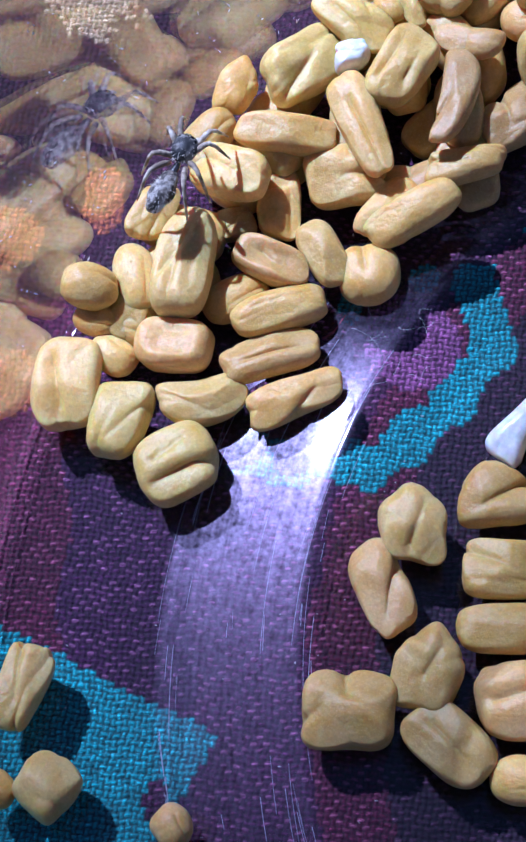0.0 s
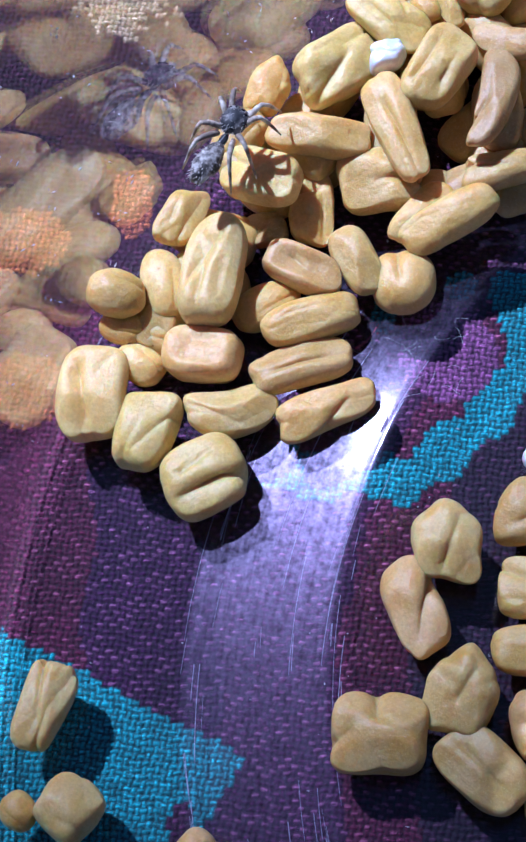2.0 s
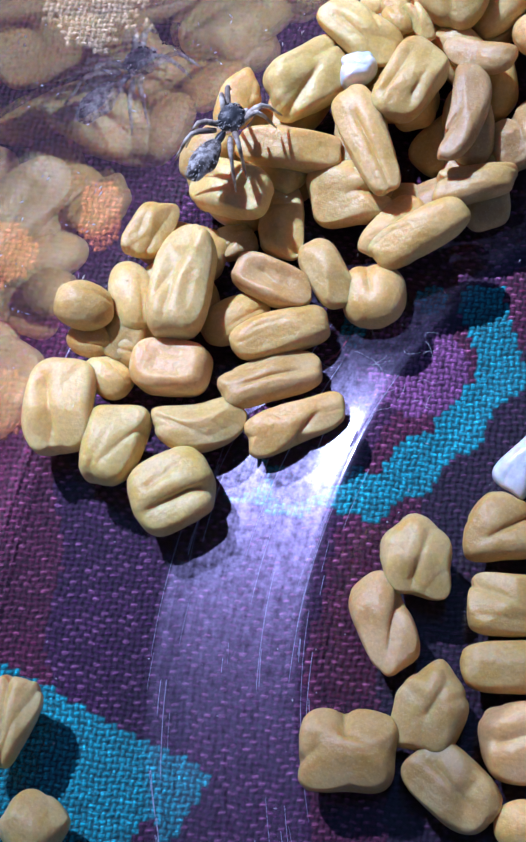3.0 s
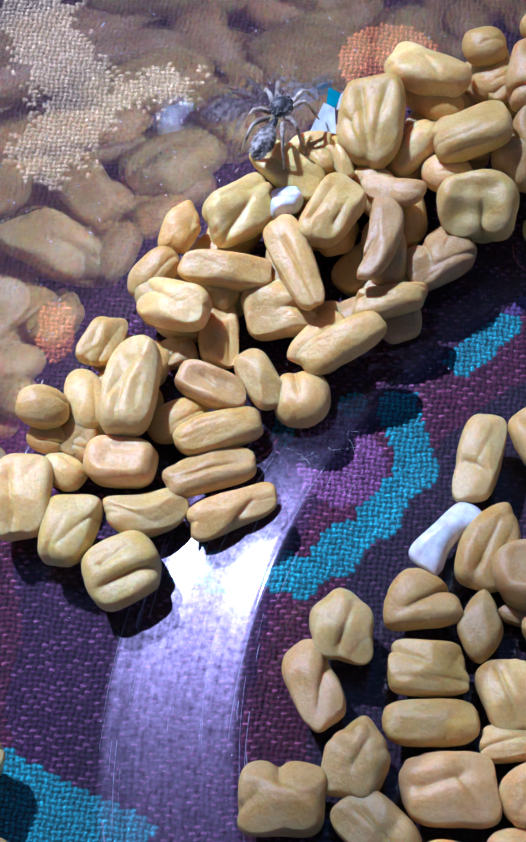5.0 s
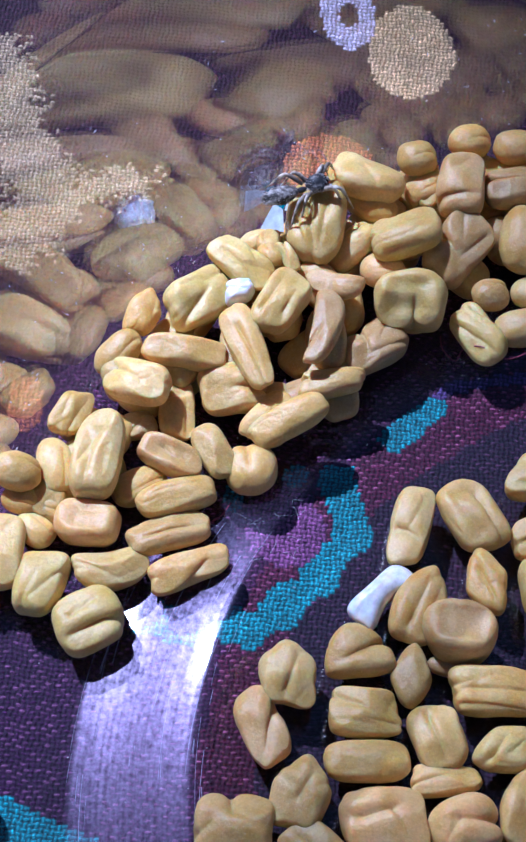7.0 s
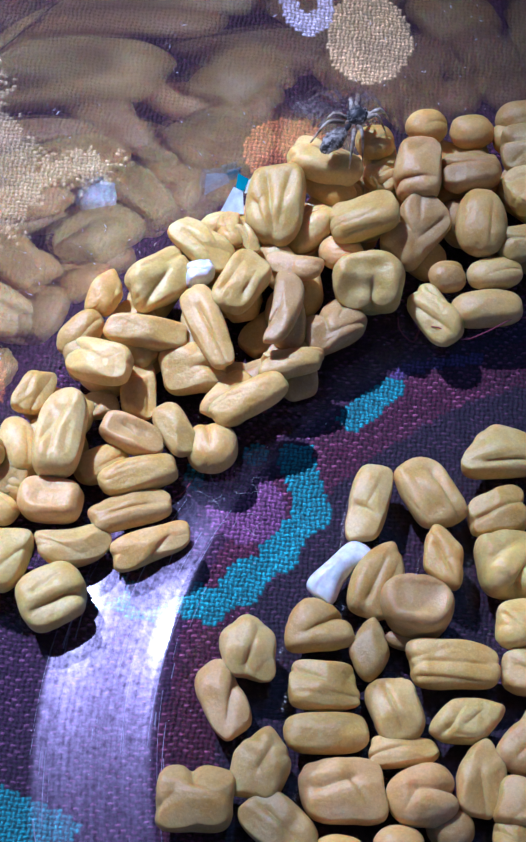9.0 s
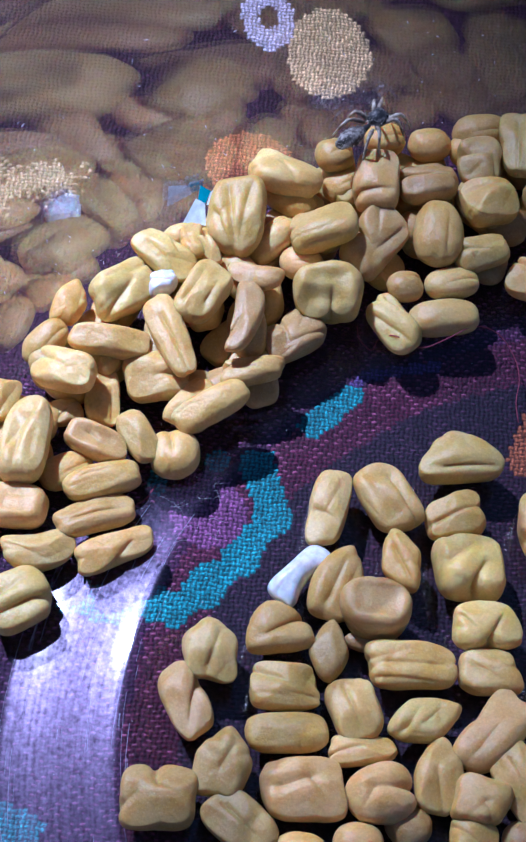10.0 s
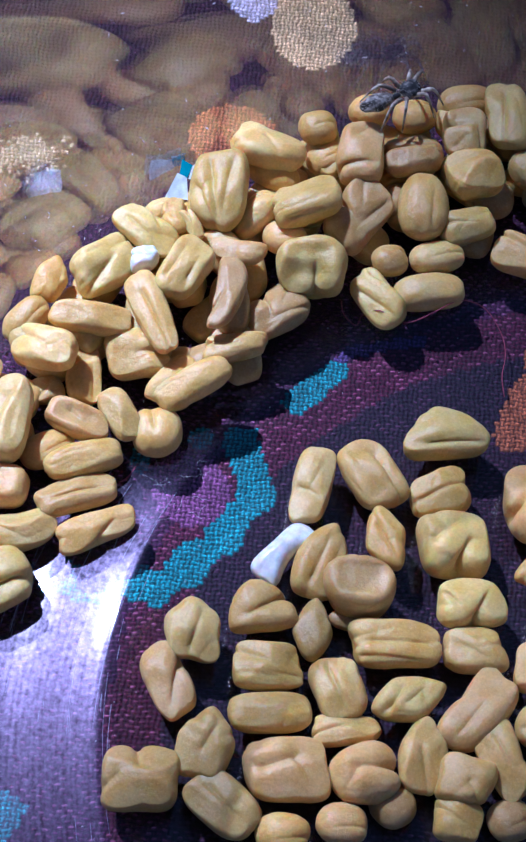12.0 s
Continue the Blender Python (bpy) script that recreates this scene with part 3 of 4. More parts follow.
seed("gold", "oval", -16.36, 2.96, 2.74, 2.96, 2.39, 2.05, 171, -16, -0, 364, "pile")
seed("amber", "oval", -16.16, 1.62, 1.60, 2.41, 1.72, 1.48, 162, 2, -8, 957, "edge")
seed("pale", "oval", -15.29, -0.16, 1.20, 2.60, 1.92, 1.66, 145, -1, 1, 898, "edge")
seed("tan", "oval", -14.58, 1.46, 1.10, 2.95, 2.09, 1.80, 157, 2, 1, 938, "edge")
seed("yellow", "fold", -13.39, 7.22, 2.44, 3.45, 2.21, 1.66, 72, 9, 9, 498, "pile", ((-1.03, -0.28, 0.75, -0.60, 0.14),))
seed("brown", "dent", -7.30, 4.48, 1.92, 4.17, 2.19, 1.86, 157, -2, -1, 675, "edge", ((0.33, -0.22, -0.19, 0.22, 0.30),))
seed("olive", "cyl", -4.67, 4.92, 1.92, 3.96, 2.08, 1.87, 117, 1, 3, 479, "edge")
seed("tan", "heart", -2.39, 3.96, 1.40, 3.22, 3.12, 2.34, 89, -1, -3, 362, "edge", ((0.85, 0.18, -0.10, 0.04, 0.26),))
seed("tan", "oval", -9.16, 2.95, 1.10, 3.64, 2.25, 1.94, -153, -1, -1, 35, "edge")
seed("olive", "block", -9.24, 7.04, 1.20, 2.11, 1.75, 1.40, -169, 4, -2, 382, "edge")
seed("tan", "fold", -6.94, 8.05, 1.50, 4.15, 2.33, 1.75, 84, -1, 2, 72, "edge")
seed("gold", "oval", -8.84, 9.57, 1.60, 2.46, 2.67, 2.12, -167, -1, 0, 819, "edge")
seed("gold", "oval", -10.38, 9.95, 2.37, 2.52, 2.39, 2.06, -161, 7, -12, 97, "pile")
seed("pale", "block", -18.82, -17.20, 1.50, 4.31, 2.43, 1.95, 71, -1, 1, 429, "edge")
seed("pale", "kite", -17.27, -21.88, 1.50, 3.40, 3.29, 2.37, 94, 2, 3, 737, "edge")
seed("amber", "oval", -19.65, -21.94, 1.30, 1.88, 1.68, 1.44, 132, 0, -0, 108, "edge")
seed("rose", "oval", -11.43, -23.58, 1.40, 2.03, 1.88, 1.62, 128, 1, -4, 978, "edge")
seed("tan", "cyl", -6.60, 11.07, 3.40, 5.28, 2.12, 1.91, 175, -7, -11, 79, "pile")
seed("pale", "taper", -9.42, 9.01, 3.18, 4.45, 2.78, 2.23, 157, 19, -1, 152, "pile")
seed("gold", "oval", -10.68, 11.39, 2.59, 3.50, 2.20, 1.89, -140, 17, -3, 72, "pile")
seed("amber", "wedge", -9.16, 14.11, 3.03, 3.34, 2.15, 1.72, 72, -10, 7, 49, "pile")
seed("lemon", "block", -5.77, 15.15, 3.11, 4.79, 3.35, 2.68, -141, -15, -17, 644, "pile")
seed("lemon", "slit", -3.11, 17.38, 3.92, 4.62, 2.46, 1.77, 141, -9, -1, 728, "pile", ((0.53, 0.18, -0.69, 0.51, 0.15), (0.07, -0.79, -0.45, -0.25, 0.15),))
seed("pale", "oval", -2.17, 19.64, 3.03, 2.15, 1.50, 1.29, -161, 22, -9, 568, "pile")
seed("gold", "bean", -1.31, 18.69, 3.62, 3.04, 1.63, 1.22, 94, 9, -5, 577, "pile")
seed("pale", "taper", -0.15, 17.84, 3.99, 2.28, 1.06, 0.84, 121, -13, -13, 383, "pile")
seed("yellow", "wedge", 1.69, 20.58, 3.62, 5.86, 4.00, 3.00, -91, 7, 11, 535, "pile", ((-0.67, -0.26, 0.82, -0.03, 0.28),(0.02, -0.73, 0.96, -0.11, 0.16),(-0.54, 0.51, 0.66, 0.15, 0.16),))
seed("pale", "split", 5.04, 24.30, 3.55, 5.07, 3.20, 2.24, 157, -6, 11, 500, "pile", ((0.33, 1.55, -1.23, 0.46, 0.42), (0.21, -0.14, -0.28, 0.61, 0.20),))
seed("yellow", "slit", -0.63, 14.23, 4.14, 4.79, 2.91, 2.10, 61, 1, 1, 523, "pile", ((-0.69, 0.55, 0.47, 0.37, 0.30), (-0.42, -0.54, 0.35, -0.46, 0.15),))
seed("brown", "bean", 2.04, 12.64, 3.77, 5.79, 2.14, 1.61, 75, 5, -0, 693, "pile", ((-0.71, 0.88, -0.15, 0.43, 0.30),))
seed("tan", "slit", -2.69, 11.20, 3.92, 6.19, 2.33, 1.68, 112, -1, -1, 49, "pile", ((0.50, 0.16, -0.82, 0.01, 0.42),))
seed("olive", "fold", -3.59, 9.20, 2.14, 4.24, 3.37, 2.52, -174, 2, 1, 738, "edge", ((-1.07, 0.33, 0.10, 0.24, 0.38),))
seed("tan", "cyl", -1.60, 7.33, 2.29, 3.92, 1.70, 1.53, -134, 7, -5, 520, "pile")
seed("gold", "cyl", -0.17, 6.69, 2.74, 5.20, 2.17, 1.95, 27, -13, 12, 906, "pile")
seed("olive", "taper", 2.52, 9.43, 2.51, 4.35, 2.07, 1.65, -174, 1, 2, 699, "pile")
seed("brown", "fold", 5.22, 12.60, 1.77, 4.57, 3.02, 2.27, -146, -0, -1, 286, "edge")
seed("brown", "bean", 2.74, 16.06, 3.48, 3.86, 1.76, 1.32, 162, 11, 1, 948, "pile")
seed("lemon", "dent", 7.58, 15.31, 2.96, 4.67, 3.88, 3.30, 178, 4, -15, 847, "pile", ((-0.10, 1.10, -0.12, 0.10, 0.30),))
seed("yellow", "block", 7.35, 19.61, 4.14, 4.73, 2.92, 2.33, -165, 15, -2, 643, "pile", ((0.59, 0.83, -0.19, 0.85, 0.12),))
seed("pale", "oval", 4.06, 19.58, 2.66, 3.85, 2.22, 1.91, -140, 20, 19, 629, "pile")
seed("rose", "oval", 5.95, 17.95, 2.37, 2.95, 2.36, 2.03, 172, 1, 6, 605, "pile")
seed("brown", "fold", 10.83, 19.54, 2.74, 5.21, 3.46, 2.59, -130, 15, -1, 832, "pile")
seed("gold", "oval", 8.43, 26.08, 3.55, 2.66, 2.49, 2.15, -169, 1, 11, 173, "pile")
seed("tan", "oval", 9.10, 24.43, 2.44, 2.98, 2.28, 1.96, -161, 7, 5, 788, "pile")
seed("rose", "block", 11.12, 23.75, 3.85, 4.52, 3.20, 2.56, 84, -10, -8, 715, "pile", ((-0.64, 0.94, -0.49, -0.86, 0.25),))
seed("brown", "split", 14.68, 24.14, 3.11, 4.27, 3.15, 2.21, -170, -2, 12, 232, "pile")
seed("gold", "oval", 12.06, 28.10, 2.81, 2.92, 2.46, 2.11, -168, -10, 11, 331, "pile")
seed("tan", "oval", 15.16, 27.82, 2.66, 3.08, 2.46, 2.12, -172, -0, -0, 834, "pile")
seed("gold", "oval", 15.19, 20.12, 2.96, 5.06, 3.40, 2.92, 88, 1, -8, 337, "pile")
seed("yellow", "block", 18.75, 22.41, 3.55, 3.76, 3.35, 2.68, -172, -0, 6, 772, "pile", ((0.85, -0.37, -0.86, -0.41, 0.12),))
seed("lemon", "taper", 17.98, 18.81, 2.66, 3.81, 2.53, 2.02, -166, 7, -7, 10, "pile")
seed("olive", "fold", 18.31, 25.66, 3.55, 3.80, 3.02, 2.27, 88, -7, -2, 692, "pile")
seed("tan", "oval", 18.66, 28.77, 2.96, 3.83, 2.55, 2.19, -175, 3, -0, 739, "pile")
seed("lemon", "slit", 21.38, 27.04, 3.85, 5.52, 3.04, 2.19, 90, 2, -5, 885, "pile", ((0.63, 0.11, -0.80, 0.42, 0.28),))
seed("tan", "oval", 12.79, 16.32, 2.22, 2.48, 2.14, 1.84, -174, -6, -2, 628, "pile")
seed("pale", "oval", 15.95, 16.72, 2.07, 3.72, 2.22, 1.91, -170, -0, 8, 479, "edge")
seed("lemon", "slit", 11.90, 13.58, 1.77, 4.49, 2.69, 1.94, 126, 0, -12, 15, "edge", ((0.57, 0.66, -0.79, 0.14, 0.22), (0.74, -0.59, -0.31, -1.04, 0.32),))
seed("pale", "cyl", 15.34, 14.30, 1.60, 4.63, 2.49, 2.25, -174, 3, 0, 659, "edge")
seed("tan", "block", 21.99, 16.93, 1.77, 4.64, 2.80, 2.24, 158, -1, -3, 194, "edge")
seed("tan", "cyl", 25.41, 29.18, 3.25, 4.85, 2.22, 2.00, 179, 9, 6, 997, "pile")
seed("olive", "slit", 25.00, 26.11, 2.66, 5.11, 2.35, 1.69, -142, 4, 13, 40, "pile")
seed("pale", "oval", 22.95, 23.13, 2.81, 3.72, 2.70, 2.32, 155, -11, 7, 169, "pile")
seed("lemon", "block", 28.37, 26.28, 2.96, 3.03, 2.66, 2.13, -179, 2, -1, 237, "pile")
seed("yellow", "cyl", 26.72, 23.23, 2.66, 3.58, 2.11, 1.90, -166, 0, -26, 38, "pile")
seed("pale", "split", 24.96, 18.48, 2.07, 5.20, 2.81, 1.97, 167, 3, 4, 774, "edge")
seed("brown", "oval", 13.79, 21.49, 1.60, 2.52, 2.61, 2.17, 134, -1, 1, 258, "edge")
seed("brown", "oval", 17.41, 19.17, 1.40, 3.62, 2.60, 2.23, -141, -3, 1, 128, "edge")
seed("brown", "oval", 20.26, 21.87, 1.50, 2.87, 2.63, 2.26, 152, -1, -4, 538, "edge")
seed("brown", "oval", 23.92, 22.14, 1.50, 3.31, 2.64, 2.27, -163, -1, 4, 265, "edge")
seed("tan", "heart2", -3.41, -18.25, 1.40, 4.43, 3.73, 2.69, 177, 1, -0, 224, "middle", ((0.11, -0.97, 0.03, -0.34, 0.42), (0.03, -0.38, -0.67, 0.07, 0.12),))
seed("pale", "wedge", -0.39, -9.26, 1.40, 4.22, 3.32, 2.39, 93, -2, 3, 225, "middle", ((-0.61, 0.17, 0.39, -0.35, 0.24),))
seed("rose", "slit", -1.85, -12.38, 1.40, 4.81, 2.58, 1.86, -65, -3, 5, 733, "middle", ((-0.45, 1.27, 0.62, -0.29, 0.50),))
seed("olive", "wedge", 0.30, -16.24, 1.50, 4.27, 3.34, 2.51, 74, -4, -1, 154, "middle", ((-0.19, 0.01, 0.50, -0.29, 0.28),))
seed("yellow", "block", 4.00, -11.53, 1.30, 4.20, 2.86, 2.29, 177, -3, -6, 820, "middle")
seed("yellow", "cyl", 4.01, -14.42, 1.30, 4.88, 2.44, 2.20, -179, 0, 4, 687, "middle")
seed("olive", "split", 1.21, -19.78, 1.40, 4.57, 2.99, 2.09, 136, 3, -3, 293, "middle", ((0.60, -0.06, -0.49, 0.09, 0.30),))
seed("rose", "fold", 4.82, -17.88, 1.50, 4.96, 3.82, 2.87, -179, 4, 0, 252, "middle", ((0.68, 0.03, -0.38, -0.29, 0.26), (-0.29, -0.26, -0.58, 0.66, 0.20),))
seed("rose", "heart", 9.20, -18.23, 1.70, 4.04, 3.64, 2.73, 13, 1, 1, 510, "middle", ((1.01, -0.14, -0.29, 0.16, 0.38), (-0.29, 0.16, -0.69, -0.45, 0.20),))
seed("olive", "taper", 8.39, -15.45, 1.20, 4.10, 1.94, 1.55, 180, 4, 9, 61, "middle")
seed("olive", "slit", 8.02, -13.02, 1.40, 3.97, 3.10, 2.23, 101, -0, -5, 313, "middle", ((0.59, 0.22, -0.77, -0.06, 0.28),))
seed("gold", "roof", 3.69, -7.78, 1.40, 4.09, 3.29, 2.30, 7, -2, 0, 44, "middle", ((1.08, 0.24, -0.32, -0.44, 0.48),))
seed("gold", "wedge", 7.41, -4.82, 1.40, 5.12, 3.15, 2.27, 66, 0, 0, 256, "middle", ((-0.64, 0.05, 0.52, -0.01, 0.28),(-0.39, -0.61, 0.50, -0.51, 0.15),))
seed("olive", "kite", 6.72, -9.22, 1.20, 3.94, 2.38, 1.90, 85, 1, -5, 169, "middle")
seed("brown", "drum", 9.52, -6.83, 2.00, 4.40, 3.56, 3.03, 173, 2, 3, 320, "middle")
seed("brown", "oval", 9.24, -8.45, 0.70, 3.11, 1.36, 1.17, 173, -1, 5, 252, "middle")
seed("gold", "fold", 11.52, -10.24, 1.40, 5.59, 2.95, 2.21, 178, -1, -7, 35, "middle", ((0.59, 0.03, -0.67, 0.05, 0.20), (0.77, 0.67, -0.31, 0.77, 0.12),))
seed("lemon", "kite", 12.14, -13.64, 1.40, 4.62, 2.85, 2.05, -161, 2, 0, 623, "middle", ((0.74, 0.22, 0.02, -0.53, 0.32),(0.13, 0.32, -0.41, -0.05, 0.22),))
seed("pale", "fold", 7.06, 0.20, 1.40, 5.50, 2.48, 1.86, 77, 1, 0, 994, "middle", ((-0.17, 0.81, -0.44, -0.54, 0.32),))
seed("tan", "fold", 10.80, 0.96, 1.40, 4.95, 3.30, 2.48, 115, 0, 5, 358, "middle", ((0.52, -0.43, -0.90, -0.43, 0.45),))
seed("yellow", "block", 14.93, -0.27, 1.30, 3.83, 2.96, 2.37, -166, -0, 0, 896, "middle", ((0.89, 0.25, -0.81, -0.08, 0.28),))
seed("gold", "kite", 11.37, -3.37, 1.40, 4.41, 2.65, 1.90, 108, 2, 4, 952, "middle", ((0.42, 0.32, -0.65, 0.18, 0.32),))
seed("lemon", "fold", 15.49, -3.76, 1.40, 4.42, 4.24, 3.18, 180, -0, 5, 727, "middle", ((0.16, 1.19, -0.48, 0.13, 0.42), (0.67, 0.08, -0.13, -0.52, 0.15),))
seed("lemon", "roof", 15.58, 3.91, 1.40, 5.55, 3.42, 2.57, 2, 1, -3, 887, "middle", ((-0.50, -0.62, 0.75, -0.55, 0.40),(0.10, 0.60, 0.30, 0.00, 0.10),))
seed("lemon", "split", 16.24, -7.72, 1.60, 4.29, 3.06, 2.14, 2, 4, 3, 767, "middle", ((-0.17, -1.18, 0.49, 0.32, 0.42), (-0.76, 0.34, -0.38, -0.48, 0.14),))
seed("olive", "fold", 16.30, -10.57, 1.10, 3.91, 2.90, 2.17, 180, -1, 2, 136, "middle", ((0.55, -0.14, -0.23, 0.57, 0.20),))
seed("rose", "taper", 16.14, -14.57, 1.40, 5.71, 3.09, 2.48, 49, -1, -1, 142, "middle", ((-0.70, 0.01, 0.23, -0.01, 0.14),))
seed("olive", "wedge", 12.67, -17.04, 1.40, 4.58, 2.86, 2.06, 78, -2, 11, 683, "middle", ((0.07, 0.31, -0.85, -0.37, 0.28),))
seed("tan", "taper", 17.35, -17.38, 1.40, 5.02, 2.75, 2.20, 114, 2, -4, 881, "middle", ((0.42, -0.08, -0.30, -0.10, 0.20),))
seed("tan", "block", 15.00, -18.76, 1.90, 3.37, 2.84, 2.27, 166, -2, -0, 317, "middle", ((-0.11, 0.22, -0.70, 1.19, 0.20),))
seed("gold", "taper", 14.40, -20.85, 1.30, 2.81, 2.58, 2.06, 166, 2, -4, 758, "middle")
seed("rose", "oval", 7.84, -20.93, 1.30, 2.92, 2.38, 2.05, 173, 1, 6, 183, "middle")
seed("gold", "oval", 4.50, -21.44, 1.30, 3.11, 2.31, 1.98, 176, 2, -4, 52, "middle")
seed("brown", "oval", 10.86, -19.67, 0.70, 2.59, 2.78, 2.22, -151, 1, 2, 780, "middle")
seed("brown", "oval", 17.46, -20.73, 0.80, 2.63, 2.47, 2.12, -167, -1, 1, 729, "middle")
seed("rose", "split", 20.92, -1.03, 1.50, 5.31, 4.18, 2.93, 88, 2, -4, 11, "middle", ((-0.51, 1.00, 0.78, -0.53, 0.42), (-0.23, 0.11, -0.93, -0.24, 0.14),))
seed("amber", "slit", 21.25, -4.97, 1.30, 4.77, 2.09, 1.51, -142, -2, -3, 758, "middle", ((0.72, -0.09, -0.55, 0.19, 0.25),))
seed("yellow", "fold", 21.83, -8.51, 1.50, 4.29, 3.72, 2.79, 84, 1, 3, 371, "middle", ((0.31, 0.55, -0.77, -0.56, 0.32),))
seed("rose", "block", 19.99, -11.79, 1.40, 3.17, 3.21, 2.54, 176, 3, 5, 241, "middle", ((0.72, -0.22, -0.29, 0.59, 0.08),))
seed("gold", "block", 23.01, -12.93, 1.30, 3.05, 3.01, 2.40, 179, -0, -1, 44, "middle")
seed("pale", "bean", 19.51, -15.49, 1.40, 2.86, 2.64, 1.98, 123, -4, 7, 206, "middle", ((0.74, -0.29, -0.32, 0.31, 0.40), (0.25, 0.76, -0.81, 0.43, 0.20),))
seed("tan", "taper", 20.94, -19.30, 1.50, 4.09, 2.72, 2.18, 112, -1, -4, 66, "middle")
seed("pale", "slit", 22.06, -17.02, 1.30, 3.34, 2.12, 1.52, 134, 2, 5, 430, "middle")
seed("tan", "block", 23.44, -15.09, 1.30, 2.29, 2.46, 1.83, 175, -1, 2, 565, "middle")
seed("gold", "oval", -12.03, 4.23, 1.20, 4.32, 2.95, 2.34, 165, -2, -7, 747, "under")
seed("tan", "fold", -14.19, 2.55, 1.20, 4.38, 2.59, 2.28, 54, 8, -3, 6, "under")
seed("gold", "fold", -11.88, 6.69, 1.20, 4.51, 2.82, 2.22, 166, -6, 4, 744, "under")
seed("olive", "oval", -6.57, 10.83, 1.20, 3.73, 2.98, 2.05, 41, 0, 8, 792, "under")
seed("olive", "oval", -7.04, 11.14, 2.30, 3.92, 2.51, 2.24, 107, -2, 5, 332, "under")
seed("gold", "oval", -9.38, 9.19, 1.20, 3.67, 2.40, 2.07, 141, 2, -12, 799, "under")
seed("brown", "cyl", -9.98, 10.46, 1.20, 3.61, 2.63, 2.02, 23, 2, -13, 13, "under")
seed("gold", "fold", -7.79, 12.58, 1.20, 4.11, 2.73, 2.23, 62, 3, 3, 571, "under")
seed("gold", "cyl", -6.16, 15.12, 1.20, 3.64, 2.87, 2.36, 60, 7, 7, 316, "under")
seed("tan", "cyl", -2.62, 17.29, 1.20, 3.82, 2.86, 2.21, 3, 5, -4, 730, "under")
seed("olive", "cyl", -3.23, 17.40, 2.30, 3.99, 2.70, 2.23, 102, -8, 12, 760, "under")
seed("olive", "fold", -1.61, 19.15, 1.20, 4.10, 2.69, 2.34, 110, -7, 11, 976, "under")
seed("gold", "cyl", -0.99, 18.56, 1.20, 3.76, 2.48, 2.11, 146, 5, 3, 930, "under")
seed("brown", "cyl", -1.63, 18.95, 2.30, 4.29, 2.49, 2.15, 81, 2, 2, 61, "under")
seed("gold", "cyl", -0.08, 17.72, 1.20, 3.72, 2.65, 2.26, 74, 1, 10, 473, "under")
seed("gold", "oval", -0.65, 18.52, 2.30, 4.53, 2.93, 2.11, 58, -1, 3, 399, "under")
seed("gold", "fold", 0.89, 21.09, 1.20, 3.87, 2.88, 2.10, 21, 6, 3, 579, "under")
seed("tan", "cyl", 1.20, 20.14, 2.30, 4.09, 2.99, 2.09, 75, 3, -3, 389, "under")
seed("tan", "cyl", 5.68, 22.74, 1.20, 4.45, 2.67, 2.33, 48, 1, 7, 462, "under")
seed("gold", "oval", 5.22, 23.42, 2.30, 4.37, 2.50, 2.21, 142, -2, -8, 297, "under")
seed("olive", "cyl", -1.02, 15.16, 1.20, 3.68, 2.85, 2.12, 9, -1, 2, 614, "under")
seed("tan", "fold", -0.55, 14.82, 2.30, 4.06, 2.62, 2.40, 92, -1, -16, 323, "under")
seed("gold", "cyl", 1.36, 12.66, 1.20, 4.36, 2.67, 2.33, 43, -5, -4, 16, "under")
seed("brown", "oval", 2.24, 12.86, 2.30, 4.49, 2.58, 2.31, 96, 4, 8, 22, "under")
seed("brown", "fold", -2.89, 10.15, 1.20, 4.53, 2.47, 2.03, 118, -3, 1, 573, "under")
seed("olive", "cyl", -3.07, 12.17, 2.30, 4.05, 2.68, 2.02, 91, 6, -3, 233, "under")
seed("brown", "oval", -1.13, 7.93, 1.20, 4.40, 2.80, 2.04, 82, -2, -8, 463, "under")
seed("brown", "cyl", 2.90, 9.60, 1.20, 4.05, 2.67, 2.20, 100, -1, -2, 747, "under")
seed("gold", "oval", 3.44, 15.82, 1.20, 4.23, 2.70, 2.32, 94, 3, -7, 745, "under")
seed("tan", "oval", 1.96, 16.78, 2.30, 3.74, 2.71, 2.04, 136, -8, -20, 701, "under")
seed("tan", "oval", 7.43, 15.69, 1.20, 3.98, 2.52, 2.22, 133, 13, 6, 624, "under")
seed("tan", "fold", 6.70, 20.84, 1.20, 3.96, 2.91, 2.33, 125, -4, 8, 103, "under")
seed("tan", "oval", 7.08, 20.45, 2.30, 3.94, 2.51, 2.21, 160, 0, -2, 957, "under")
seed("brown", "fold", 4.23, 20.06, 1.20, 4.56, 2.76, 2.03, 43, 2, -6, 331, "under")
seed("tan", "fold", 10.94, 18.95, 1.20, 4.23, 2.68, 2.32, 145, -8, 3, 16, "under")
seed("gold", "fold", 8.90, 24.69, 1.20, 3.88, 2.74, 2.04, 137, -5, 2, 838, "under")
seed("gold", "fold", 9.13, 24.91, 2.30, 3.93, 2.65, 2.21, 116, 0, 5, 666, "under")
seed("olive", "oval", 8.61, 24.99, 1.20, 4.03, 2.67, 2.34, 133, 1, -14, 236, "under")
seed("olive", "cyl", 10.91, 24.29, 1.20, 3.64, 2.51, 2.36, 19, -9, 13, 601, "under")
seed("gold", "cyl", 11.38, 24.38, 2.30, 3.84, 2.43, 2.12, 74, 3, 7, 640, "under")
seed("gold", "fold", 14.14, 24.12, 1.20, 4.39, 2.42, 2.20, 12, -5, -1, 672, "under")
